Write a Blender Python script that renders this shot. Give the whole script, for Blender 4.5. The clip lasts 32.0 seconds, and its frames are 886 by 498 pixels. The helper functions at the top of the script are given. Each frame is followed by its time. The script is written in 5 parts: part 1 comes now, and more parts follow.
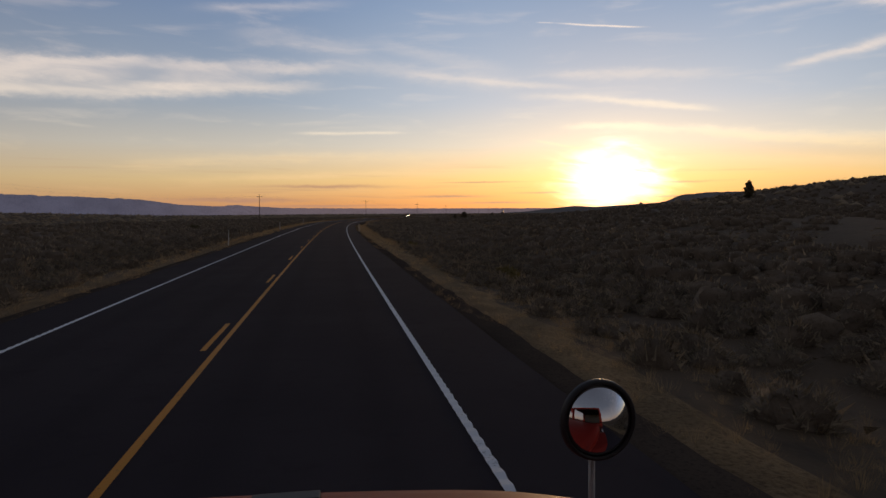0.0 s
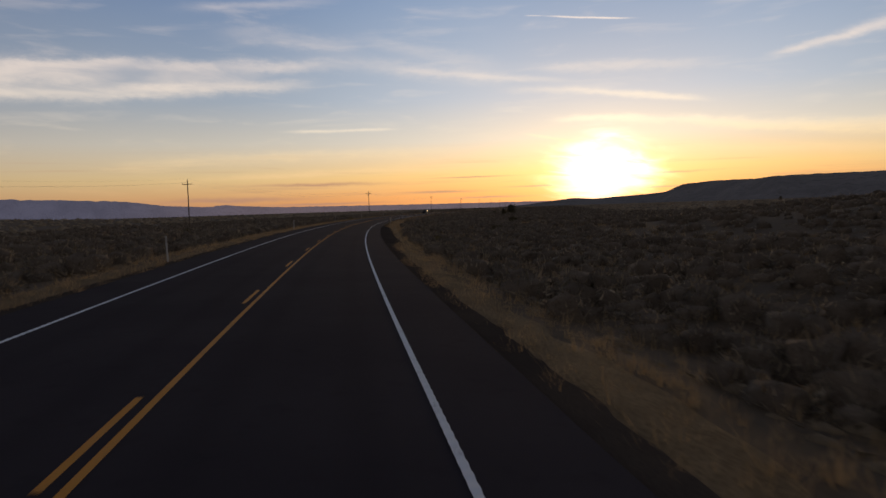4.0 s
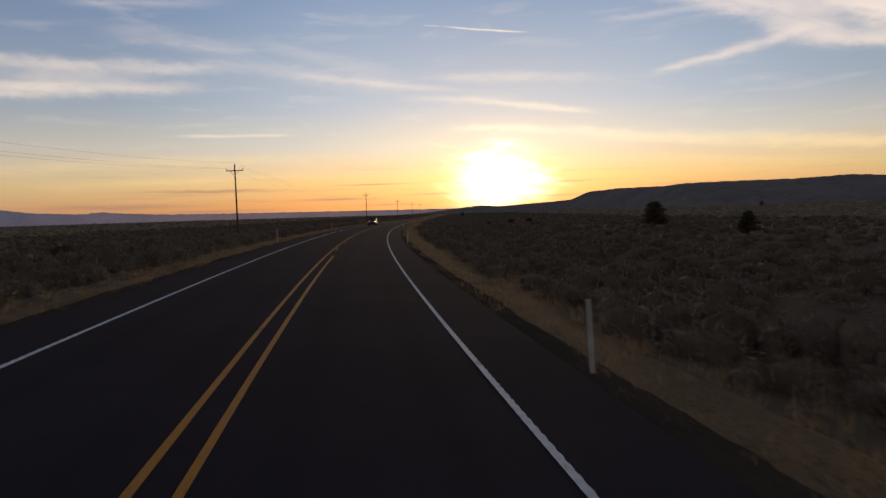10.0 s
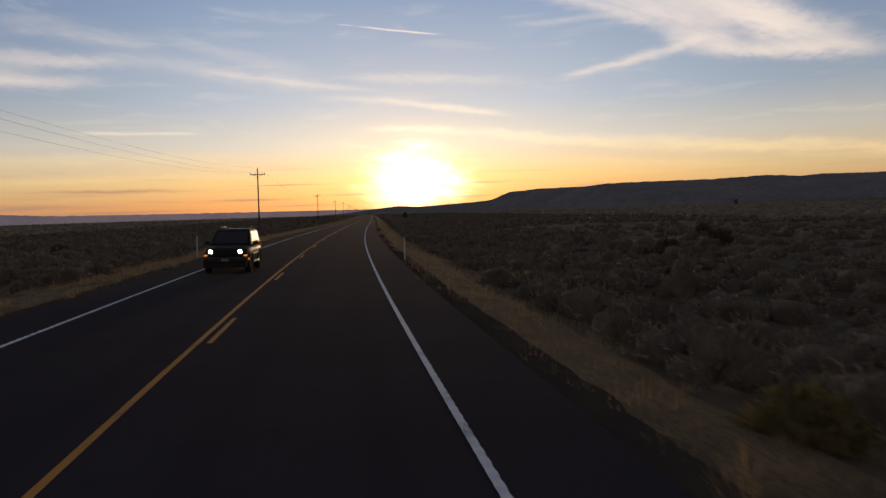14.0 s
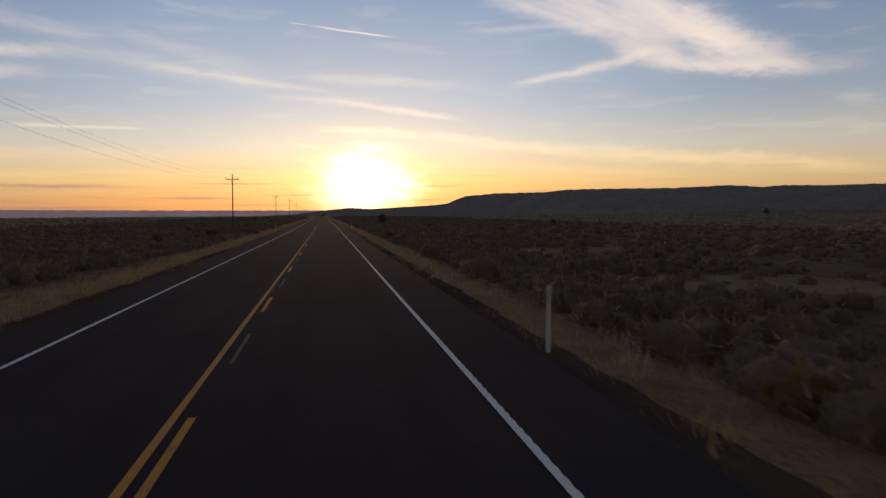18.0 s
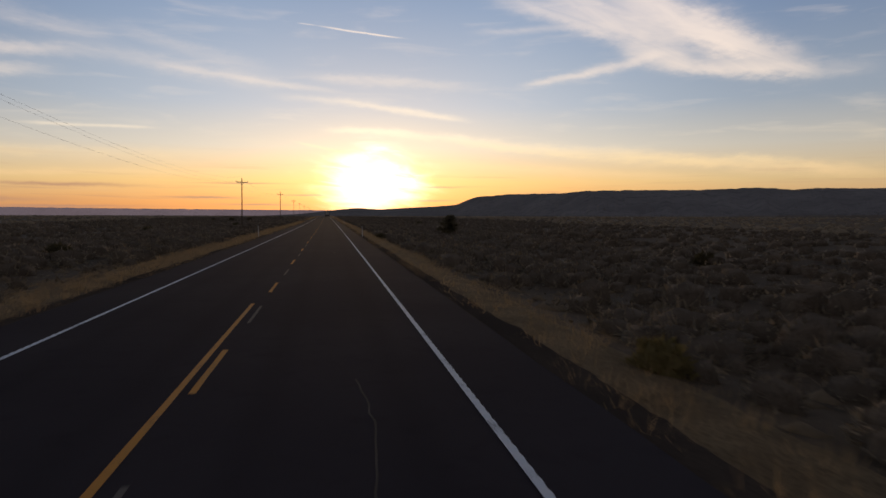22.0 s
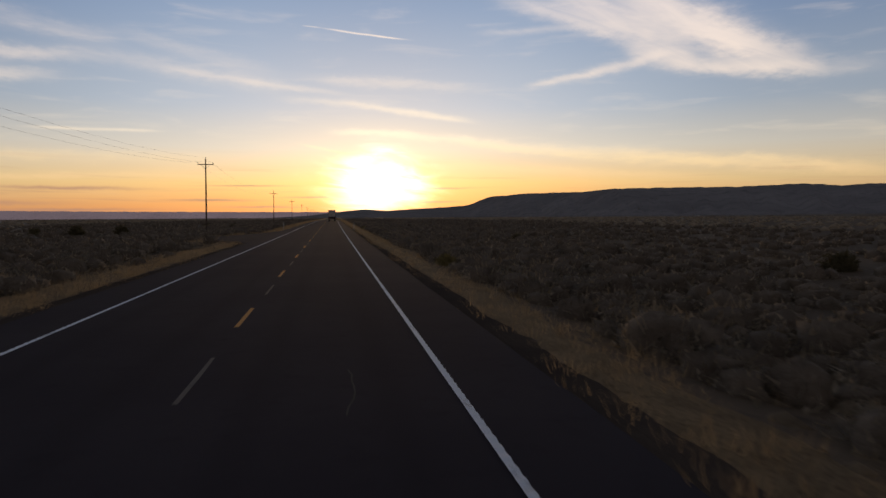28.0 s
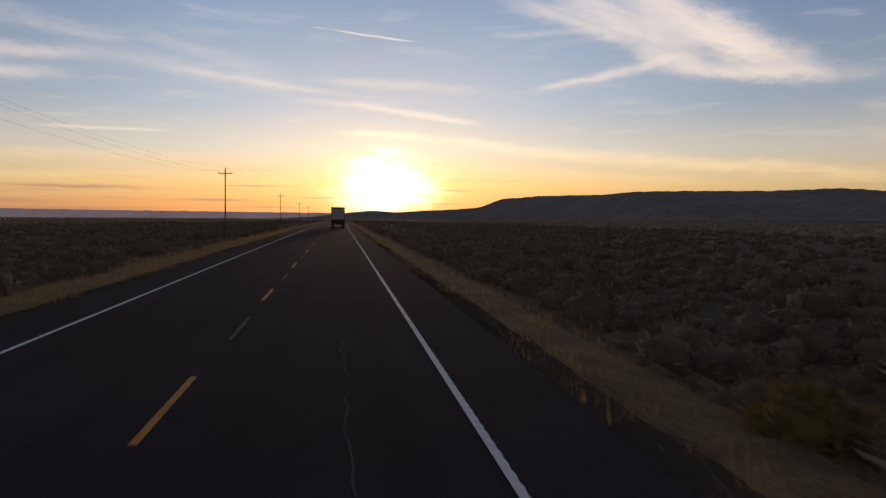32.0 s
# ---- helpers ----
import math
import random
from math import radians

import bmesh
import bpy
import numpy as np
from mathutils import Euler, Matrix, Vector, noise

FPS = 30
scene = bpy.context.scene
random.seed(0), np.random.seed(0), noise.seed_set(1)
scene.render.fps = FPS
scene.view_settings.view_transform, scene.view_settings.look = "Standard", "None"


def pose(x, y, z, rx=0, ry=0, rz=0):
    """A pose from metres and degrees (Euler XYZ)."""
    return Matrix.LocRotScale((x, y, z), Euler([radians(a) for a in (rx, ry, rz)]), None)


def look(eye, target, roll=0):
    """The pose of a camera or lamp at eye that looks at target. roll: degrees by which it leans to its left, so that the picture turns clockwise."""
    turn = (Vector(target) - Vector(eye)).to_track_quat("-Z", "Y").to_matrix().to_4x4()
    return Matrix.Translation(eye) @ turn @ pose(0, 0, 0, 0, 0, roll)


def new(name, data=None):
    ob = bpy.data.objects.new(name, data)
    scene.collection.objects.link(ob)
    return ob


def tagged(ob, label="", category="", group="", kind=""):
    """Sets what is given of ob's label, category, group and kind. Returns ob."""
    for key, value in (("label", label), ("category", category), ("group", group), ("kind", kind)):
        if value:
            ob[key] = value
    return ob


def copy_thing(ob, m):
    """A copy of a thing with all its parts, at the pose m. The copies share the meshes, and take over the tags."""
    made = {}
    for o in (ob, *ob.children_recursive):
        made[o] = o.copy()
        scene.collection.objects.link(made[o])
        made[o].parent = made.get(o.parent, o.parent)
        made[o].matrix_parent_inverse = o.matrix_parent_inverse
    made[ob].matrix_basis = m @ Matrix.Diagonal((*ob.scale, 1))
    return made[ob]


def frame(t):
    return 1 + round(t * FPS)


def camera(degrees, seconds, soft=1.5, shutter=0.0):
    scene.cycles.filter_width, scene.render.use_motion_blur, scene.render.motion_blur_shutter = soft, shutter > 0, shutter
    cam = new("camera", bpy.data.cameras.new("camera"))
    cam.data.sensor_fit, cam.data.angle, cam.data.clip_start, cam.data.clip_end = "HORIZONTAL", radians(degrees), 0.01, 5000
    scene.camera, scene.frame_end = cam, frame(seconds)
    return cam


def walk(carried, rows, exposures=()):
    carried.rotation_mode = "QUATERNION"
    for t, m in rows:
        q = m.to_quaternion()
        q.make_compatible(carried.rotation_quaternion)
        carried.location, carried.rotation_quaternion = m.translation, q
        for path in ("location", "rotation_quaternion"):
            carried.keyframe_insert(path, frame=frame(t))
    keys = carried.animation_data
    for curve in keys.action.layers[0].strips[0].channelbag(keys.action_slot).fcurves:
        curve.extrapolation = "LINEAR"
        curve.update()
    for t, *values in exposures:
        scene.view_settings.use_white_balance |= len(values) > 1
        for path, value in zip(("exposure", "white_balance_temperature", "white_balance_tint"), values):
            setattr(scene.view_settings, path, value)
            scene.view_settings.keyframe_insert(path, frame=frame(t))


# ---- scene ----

# ============ the road's plan: distance along the centre line and heading ============
ROAD = [(-300, -21.07), (-40, -20.07), (0, -19.66), (40, -19.25), (80, -18.8), (120, -18.09), (160, -16.78), (200, -14.81),
        (240, -12.39), (280, -10.1), (320, -8.04), (360, -6.1), (400, -3.96), (440, -2.02), (480, -0.61), (520, 0.19),
        (560, 0.41), (600, 0.3), (640, 0.23), (680, 0.13), (720, 0.08), (760, 0.07), (800, -0.07), (840, -0.22),
        (880, -0.17), (920, -0.14), (960, -0.07), (1000, -0.05), (6000, -0.05)]
BANK = [(-300, 0.2), (-20, 0.39), (12, -0.06), (41, 0.36), (70, 1.2), (100, 1.97), (173, 3.08), (188, 2.93),
        (217, 2.36), (247, 2.31), (277, 2.69), (307, 3.12), (337, 2.79), (367, 2.65), (396, 2.16), (426, 2.02),
        (441, 1.76), (500, 1.18), (515, 0.62), (544, 0.07), (574, 0.18), (603, 0.13), (632, 0.02), (661, 0.22),
        (691, 0.25), (720, 0.35), (750, 0.71), (838, 0.6), (867, 0.58), (897, 0.63), (926, 0.39), (956, 0.4),
        (6000, 0.4)]
GRADE = [(-300, 0), (0, 0), (300, 0.26), (520, 0.45), (580, 0.5), (700, 0.75), (830, 1.03), (900, 1.27),
        (1000, 1.8), (1100, 2.1), (6000, 2.1)]
_rs = np.arange(-300, 6000, 1.0)
_ra, _ba = np.array(ROAD, float), np.array(BANK, float)
_hd = np.radians(np.interp(_rs, _ra[:, 0], _ra[:, 1]))
_hd = np.convolve(np.pad(_hd, 10, "edge"), np.ones(21) / 21, "valid")
_ga = np.array(GRADE, float)
_gz = np.convolve(np.pad(np.interp(_rs, _ga[:, 0], _ga[:, 1]), 30, "edge"), np.ones(61) / 61, "valid")
_rx, _ry = np.cumsum(np.sin(_hd)), np.cumsum(np.cos(_hd))
_rx -= _rx[300]
_ry -= _ry[300]
LANE, EDGE = 3.66, 5.2


def centre(s):
    """x, y and heading of the centre line; straight on past its start."""
    s = np.asarray(s, float)
    back = np.minimum(s + 300, 0)
    return (np.interp(s, _rs, _rx) + back * np.sin(_hd[0]), np.interp(s, _rs, _ry) + back * np.cos(_hd[0]),
            np.interp(s, _rs, _hd))


def road_z(s, d):
    return np.interp(s, _rs, _gz) - np.tan(np.radians(np.interp(s, _ba[:, 0], _ba[:, 1]))) * d


def at_road(s, d):
    """World x, y at distance s along the road and d to its right; far out the rows turn due east."""
    x, y, a = centre(s)
    near = np.clip(d, -60, 60)
    return x + np.cos(a) * near + (d - near), y - np.sin(a) * near


# ============ camera ============
PATH = [
    (0.0, 2.03, 0.72, 2.418, -10.19, -2.99, -0.44),
    (0.5, -2.66, 14.13, 2.439, -10.03, -2.96, -0.21),
    (1.0, -7.31, 27.54, 2.463, -9.82, -3.03, -0.21),
    (1.5, -11.97, 41.04, 2.469, -9.74, -3.05, -0.29),
    (2.0, -16.60, 54.54, 2.475, -9.77, -3.09, -0.53),
    (2.5, -21.36, 68.47, 2.474, -9.74, -3.15, -0.81),
    (3.0, -26.07, 82.43, 2.475, -9.72, -3.26, -1.15),
    (3.5, -30.72, 96.44, 2.462, -9.69, -3.32, -1.47),
    (4.0, -35.30, 110.48, 2.450, -9.66, -3.38, -1.77),
    (4.5, -39.80, 124.57, 2.438, -9.06, -3.34, -1.84),
    (5.0, -44.15, 138.72, 2.428, -8.88, -3.44, -2.11),
    (5.5, -48.47, 152.91, 2.422, -8.41, -3.36, -2.20),
    (6.0, -52.68, 167.11, 2.413, -7.94, -3.27, -2.29),
    (6.5, -56.73, 181.33, 2.424, -7.37, -3.18, -2.32),
    (7.0, -60.64, 195.65, 2.437, -6.73, -3.16, -2.34),
    (7.5, -64.44, 210.04, 2.467, -6.14, -3.04, -2.24),
    (8.0, -68.06, 224.50, 2.497, -5.41, -2.92, -1.79),
    (8.5, -71.41, 239.05, 2.516, -4.40, -2.90, -1.51),
    (9.0, -74.50, 253.68, 2.533, -3.21, -2.94, -1.45),
    (9.5, -77.33, 268.41, 2.559, -2.16, -3.00, -1.67),
    (10.0, -79.90, 283.19, 2.583, -1.22, -2.99, -1.74),
    (10.5, -82.19, 298.01, 2.609, -0.20, -2.90, -1.49),
    (11.0, -84.24, 312.86, 2.634, 0.97, -2.94, -1.27),
    (11.5, -86.05, 327.72, 2.631, 2.11, -3.09, -1.11),
    (12.0, -87.65, 342.58, 2.628, 3.19, -3.15, -1.29),
    (12.5, -89.01, 357.20, 2.624, 4.18, -3.19, -1.74),
    (13.0, -90.21, 371.78, 2.621, 4.87, -3.21, -1.99),
    (13.5, -91.31, 386.60, 2.635, 5.35, -3.21, -2.03),
    (14.0, -92.24, 401.42, 2.649, 5.87, -3.13, -1.83),
    (14.5, -93.05, 416.00, 2.677, 6.36, -3.09, -1.47),
    (15.0, -93.81, 430.66, 2.718, 6.87, -3.06, -1.07),
    (15.5, -94.43, 445.31, 2.758, 7.23, -3.02, -1.27),
    (16.0, -94.91, 459.96, 2.799, 7.41, -3.05, -1.50),
    (16.5, -95.30, 474.61, 2.838, 8.10, -2.95, -1.08),
    (17.0, -95.43, 489.24, 2.885, 8.82, -2.85, -0.74),
    (17.5, -95.37, 503.82, 2.896, 9.58, -2.92, -0.52),
    (18.0, -95.22, 518.40, 2.906, 10.10, -2.91, -0.48),
    (18.5, -95.07, 533.13, 2.924, 10.27, -2.83, -0.33),
    (19.0, -94.90, 547.84, 2.943, 10.30, -2.81, -0.08),
    (19.5, -94.75, 562.50, 2.955, 10.23, -2.81, -0.02),
    (20.0, -94.63, 577.12, 2.972, 10.07, -2.78, -0.05),
    (20.5, -94.54, 592.02, 3.001, 9.87, -2.82, -0.08),
    (21.0, -94.48, 606.92, 3.032, 9.74, -2.81, -0.00),
    (21.5, -94.41, 621.56, 3.063, 9.65, -2.81, -0.01),
    (22.0, -94.34, 636.20, 3.094, 9.62, -2.81, 0.06),
    (22.5, -94.28, 650.88, 3.137, 9.63, -2.77, 0.12),
    (23.0, -94.22, 665.57, 3.180, 9.57, -2.77, 0.25),
    (23.5, -94.19, 680.41, 3.203, 9.45, -2.78, 0.40),
    (24.0, -94.17, 695.25, 3.225, 9.32, -2.80, 0.48),
    (24.5, -94.14, 709.95, 3.258, 9.21, -2.81, 0.40),
    (25.0, -94.11, 724.66, 3.291, 9.24, -2.87, 0.34),
    (25.5, -94.06, 739.48, 3.312, 9.23, -2.85, 0.14),
    (26.0, -94.02, 754.29, 3.334, 9.20, -2.80, -0.10),
    (26.5, -94.00, 769.11, 3.355, 9.16, -2.85, -0.12),
    (27.0, -94.00, 783.93, 3.378, 9.07, -2.99, -0.40),
    (27.5, -94.06, 798.74, 3.401, 9.10, -2.84, -0.39),
    (28.0, -94.00, 813.54, 3.428, 9.11, -2.72, -0.37),
    (28.5, -93.96, 828.21, 3.477, 9.13, -2.70, -0.34),
    (29.0, -93.95, 842.87, 3.531, 9.15, -2.77, -0.26),
    (29.5, -93.97, 857.51, 3.582, 9.07, -2.76, -0.20),
    (30.0, -94.00, 872.14, 3.639, 8.98, -2.69, -0.10),
    (30.5, -94.02, 886.94, 3.695, 8.92, -2.60, 0.01),
    (31.0, -94.07, 901.74, 3.758, 8.87, -2.53, 0.04),
    (31.5, -94.15, 916.33, 3.842, 8.74, -2.51, 0.14),
    (32.0, -94.25, 930.90, 3.929, 8.61, -2.53, 0.29),
]


cam = camera(66.3, 32.0, soft=1.5, shutter=0.12)


def aim(x, y, z, yaw, pitch, roll):
    a, b = radians(yaw), radians(pitch)
    return look((x, y, z), (x + math.sin(a) * math.cos(b), y + math.cos(a) * math.cos(b), z + math.sin(b)), roll)


# it stands in its cab for an instant, then drives off
START = [(0.034, 0.0), (0.134, 1.6), (0.234, 4.8), (0.334, 8.1), (0.5, 13.6), (0.75, 21.9)]
first_row, later_row = PATH[0][1:], PATH[2][1:]
path_rows = [(0.0, aim(*first_row))]
path_rows += [(t, aim(*(p + (q - p) * u / 29.29 for p, q in zip(first_row, later_row)))) for t, u in START]
path_rows += [(t, aim(*row)) for t, *row in PATH[2:]]
walk(cam, path_rows, exposures=[(0, 0.0), (32, 0.0)])

# ============ sky, sun ============
SUN_AZ, SUN_EL = 3.7, 1.2            # degrees east of north, above the horizon


def direction(az, el):
    a, e = radians(az), radians(el)
    return Vector((math.sin(a) * math.cos(e), math.cos(a) * math.cos(e), math.sin(e)))


class Nodes:
    """Short hand for node trees."""

    def __init__(self, tree):
        self.tree = tree

    def add(self, kind, **sets):
        n = self.tree.nodes.new(kind)
        if "operation" in sets:
            n.operation = sets["operation"]
        if "use_clamp" in sets:
            n.use_clamp = sets["use_clamp"]
        if "data_type" in sets:
            n.data_type, n.blend_type = sets["data_type"], sets["blend_type"]
        if "interpolation_type" in sets:
            n.interpolation_type = sets["interpolation_type"]
        return n

    def put(self, a, b):
        if isinstance(a, (int, float, tuple)):
            b.default_value = a
        else:
            self.tree.links.new(a, b)

    def math(self, op, a, b=0.0, c=0.0, clamp=False):
        n = self.add("ShaderNodeMath", operation=op, use_clamp=clamp)
        for i, v in enumerate((a, b, c)):
            self.put(v, n.inputs[i])
        return n.outputs[0]

    def vmath(self, op, a, b=(0, 0, 0)):
        n = self.add("ShaderNodeVectorMath", operation=op)
        self.put(a, n.inputs[0])
        self.put(b, n.inputs[1])
        return n.outputs["Value"] if op in ("DOT_PRODUCT", "LENGTH") else n.outputs[0]

    def mix(self, fac, a, b, mode="MIX"):
        n = self.add("ShaderNodeMix", data_type="RGBA", blend_type=mode)
        self.put(fac, n.inputs[0])
        for v, s in ((a, n.inputs[6]), (b, n.inputs[7])):
            self.put((*v, 1.0) if isinstance(v, tuple) and len(v) == 3 else v, s)
        return n.outputs[2]

    def ramp(self, fac, stops, mode="LINEAR"):
        n = self.add("ShaderNodeValToRGB")
        n.color_ramp.interpolation = mode
        e = n.color_ramp.elements
        while len(e) < len(stops):
            e.new(0.5)
        for el, (p, c) in zip(e, stops):
            el.position, el.color = p, (*c, 1.0) if len(c) == 3 else c
        self.put(fac, n.inputs[0])
        return n.outputs[0]

    def noise(self, vec, scale, detail=3.0, rough=0.55, dist=0.0):
        n = self.add("ShaderNodeTexNoise")
        if vec is not None:
            self.put(vec, n.inputs["Vector"])
        for k, v in (("Scale", scale), ("Detail", detail), ("Roughness", rough), ("Distortion", dist)):
            n.inputs[k].default_value = v
        return n.outputs["Fac"]

    def span(self, v, a, b, c=0.0, d=1.0):
        n = self.add("ShaderNodeMapRange", interpolation_type="SMOOTHSTEP")
        for i, q in enumerate((v, a, b, c, d)):
            self.put(q, n.inputs[i])
        return n.outputs[0]


def build_sky():
    world = bpy.data.worlds.new("dawn_sky")
    scene.world = world
    world.use_nodes = True
    world.node_tree.nodes.clear()
    k = Nodes(world.node_tree)
    way = k.vmath("NORMALIZE", k.add("ShaderNodeTexCoord").outputs["Generated"])
    sep = k.add("ShaderNodeSeparateXYZ")
    k.put(way, sep.inputs[0])
    x, y, z = sep.outputs
    az = k.math("MULTIPLY", k.math("ARCTAN2", x, y), 180 / math.pi)
    el = k.math("MULTIPLY", k.math("ARCSINE", z), 180 / math.pi)
    up = k.math("DIVIDE", k.math("MAXIMUM", el, 0.0), 90.0)
    # towards the sun, to the side of it and away from it
    front = k.ramp(up, [(0, (.70, .27, .10)), (.010, (.78, .34, .115)), (.032, (.84, .56, .235)), (.062, (.63, .605, .54)),
                        (.10, (.415, .495, .60)), (.19, (.235, .335, .50)), (.32, (.125, .130, .165)), (1, (.045, .046, .060))])
    side = k.ramp(up, [(0, (.47, .215, .115)), (.010, (.58, .295, .130)), (.032, (.66, .485, .25)), (.062, (.53, .50, .445)),
                       (.10, (.295, .36, .45)), (.19, (.145, .228, .392)), (.32, (.110, .118, .155)), (1, (.045, .046, .060))])
    rear = k.ramp(up, [(0, (.150, .120, .115)), (.05, (.215, .160, .140)), (.12, (.178, .158, .168)), (.4, (.072, .076, .098)), (1, (.045, .046, .060))])
    da = k.math("ABSOLUTE", k.math("SUBTRACT", az, SUN_AZ))
    sky = k.mix(k.span(da, 8.0, 34.0), front, side)
    sky = k.mix(k.span(da, 17.0, 105.0), sky, rear)
    # Rayleigh and Mie light of the standard sky, faint
    ni = k.add("ShaderNodeTexSky")
    ni.sky_type, ni.sun_disc, ni.sun_elevation, ni.sun_rotation = "NISHITA", False, radians(SUN_EL), radians(SUN_AZ)
    sky = k.mix(1.0, sky, k.mix(1.0, ni.outputs[0], (.02, .02, .02), "MULTIPLY"), "ADD")
    # cloud strokes: azimuth and height of both ends, half width, strength
    LEFT_BANK = [(-48, 9.9, -34, 10.9, .95, .52), (-48, 8.7, -29, 9.6, .45, .40), (-42, 11.0, -33, 11.85, .30, .36), (-36, 11.4, -16.5, 12.0, .45, .40),
                 (-36, 9.6, -20.5, 10.4, .42, .52), (-34, 10.6, -24, 10.9, .50, .26), (-27, 14.3, -16, 13.2, .65, .15), (-16, 13.9, -4, 11.4, .50, .14),
                 (-18, 12.3, -4, 10.5, .62, .17), (-13, 11.5, 1, 10.05, .22, .28), (-30, 15.8, -18, 16.8, .3, .16)]
    STREAKS = [(-2, 11.35, 12, 10.6, .36, .28), (-4, 9.6, 4, 9.2, .24, .28), (1.5, 9.35, 11.4, 7.95, .22, .75), (0, 7.05, 7, 6.9, .22, .85),
               (4.5, 6.95, 21, 5.1, .36, .70), (17, 5.5, 43, 3.2, .42, .55), (-2.4, 5.95, 2.8, 4.95, .11, .7), (-22, 6.65, -13.4, 6.75, .11, .5), (-.5, 15.13, 5.95, 14.45, .052, 1.5), (-2.3, 15.27, -.9, 15.18, .04, .5),
               (-34, 4.3, -8, 4.9, .4, .2), (-30, 2.9, -6, 3.6, .22, .3), (8, 4.4, 30, 3.0, .3, .35)]
    RIGHT_BANK = [(12.2, 14.85, 20.5, 15.05, .22, .20), (13.5, 17.7, 26, 13.6, .60, .42), (17.5, 18.2, 29, 13.0, 1.0, .66), (23.5, 17.8, 34, 12.3, 1.2, .95), (28.5, 14.8, 37.5, 10.9, .85, .62),
                  (26, 12.0, 37.5, 10.65, .50, .72), (16.2, 10.65, 22.5, 11.6, .22, .50), (20.5, 11.3, 27.5, 12.7, .36, .55), (24.2, 13.3, 29.5, 12.0, .50, .50), (33, 10.9, 42, 10.5, .5, .18), (19, 19, 29, 17.6, 1.2, .4)]
    # ragged outlines: az and el pushed about by noise at two scales
    flatten = k.add("ShaderNodeCombineXYZ")
    k.put(k.math("MULTIPLY", az, .42), flatten.inputs[0])
    k.put(el, flatten.inputs[1])
    w1, w2 = k.noise(flatten.outputs[0], .55, 4.0, .6), k.noise(flatten.outputs[0], 1.9, 5.0, .65)
    wob = k.math("ADD", k.math("MULTIPLY", k.math("SUBTRACT", w1, 0.5), 2.2), k.math("MULTIPLY", k.math("SUBTRACT", w2, 0.5), 1.7))

    def bank(strokes, tilt, contrast):
        """The sum of some strokes, combed into fibres that run at one tilt."""
        total = None
        for a0, e0, a1, e1, hw, power in strokes:
            long = math.hypot(a1 - a0, e1 - e0)
            c, n = (a1 - a0) / long, (e1 - e0) / long
            u = k.math("SUBTRACT", az, (a0 + a1) / 2)
            v = k.math("SUBTRACT", k.math("ADD", el, k.math("MULTIPLY", wob, min(.8, hw * .9))), (e0 + e1) / 2)
            p = k.math("DIVIDE", k.math("ADD", k.math("MULTIPLY", u, c), k.math("MULTIPLY", v, n)), long * .5)
            q = k.math("DIVIDE", k.math("SUBTRACT", k.math("MULTIPLY", v, c), k.math("MULTIPLY", u, n)), hw)
            p2 = k.math("MULTIPLY", p, p)
            r2 = k.math("ADD", k.math("MULTIPLY", k.math("MULTIPLY", p2, p2), 1.6), k.math("MULTIPLY", q, q))
            m = k.math("MULTIPLY", k.math("EXPONENT", k.math("MULTIPLY", r2, -1.0)), power)
            total = m if total is None else k.math("ADD", total, m)
        c, n = math.cos(radians(tilt)), math.sin(radians(tilt))
        at = k.add("ShaderNodeCombineXYZ")
        k.put(k.math("MULTIPLY", k.math("ADD", k.math("MULTIPLY", az, c), k.math("MULTIPLY", el, n)), .21), at.inputs[0])
        k.put(k.math("SUBTRACT", k.math("MULTIPLY", el, c), k.math("MULTIPLY", az, n)), at.inputs[1])
        hair = k.noise(at.outputs[0], .95, 5.0, .52, .8)
        return k.math("MULTIPLY", total, k.span(hair, .25, .75, 1 - contrast, 1 + contrast * .6)), hair

    left_cloud, fibre = bank(LEFT_BANK, -6, .42)
    thin_cloud, _ = bank(STREAKS, -4, .45)
    right_cloud, _ = bank(RIGHT_BANK, -24, .30)
    cover = k.math("ADD", k.math("ADD", left_cloud, thin_cloud), right_cloud)
    mp2 = k.add("ShaderNodeCombineXYZ")
    k.put(k.math("MULTIPLY", az, 0.08), mp2.inputs[0])
    k.put(k.math("MULTIPLY", el, 0.5), mp2.inputs[1])
    veil = k.span(k.noise(mp2.outputs[0], 1.7, 4.0, 0.55, 0.4), 0.5, 0.8, 0.0, 0.14)
    cover = k.math("ADD", cover, veil)
    cover = k.math("SUBTRACT", 1.0, k.math("EXPONENT", k.math("MULTIPLY", cover, -1.5)), clamp=True)
    tint = k.ramp(up, [(0, (.75, .36, .16)), (.05, (1.1, .80, .42)), (.075, (1.08, .90, .68)), (.12, (.96, .80, .68)), (.2, (.94, .80, .73)), (.6, (.4, .42, .5))])
    cover = k.math("MULTIPLY", cover, k.span(da, 40.0, 140.0, 1.0, 0.35))
    sky = k.mix(cover, sky, tint)
    # thin dark bars of cloud low over the horizon
    mp3 = k.add("ShaderNodeCombineXYZ")
    k.put(k.math("MULTIPLY", az, 0.045), mp3.inputs[0])
    k.put(k.math("MULTIPLY", el, 1.1), mp3.inputs[1])
    bars = k.math("MULTIPLY", k.span(k.noise(mp3.outputs[0], 1.6, 5.0, .6, .3), .52, .74, 0, .5), k.span(el, .2, 6.5, 1.0, 0.0))
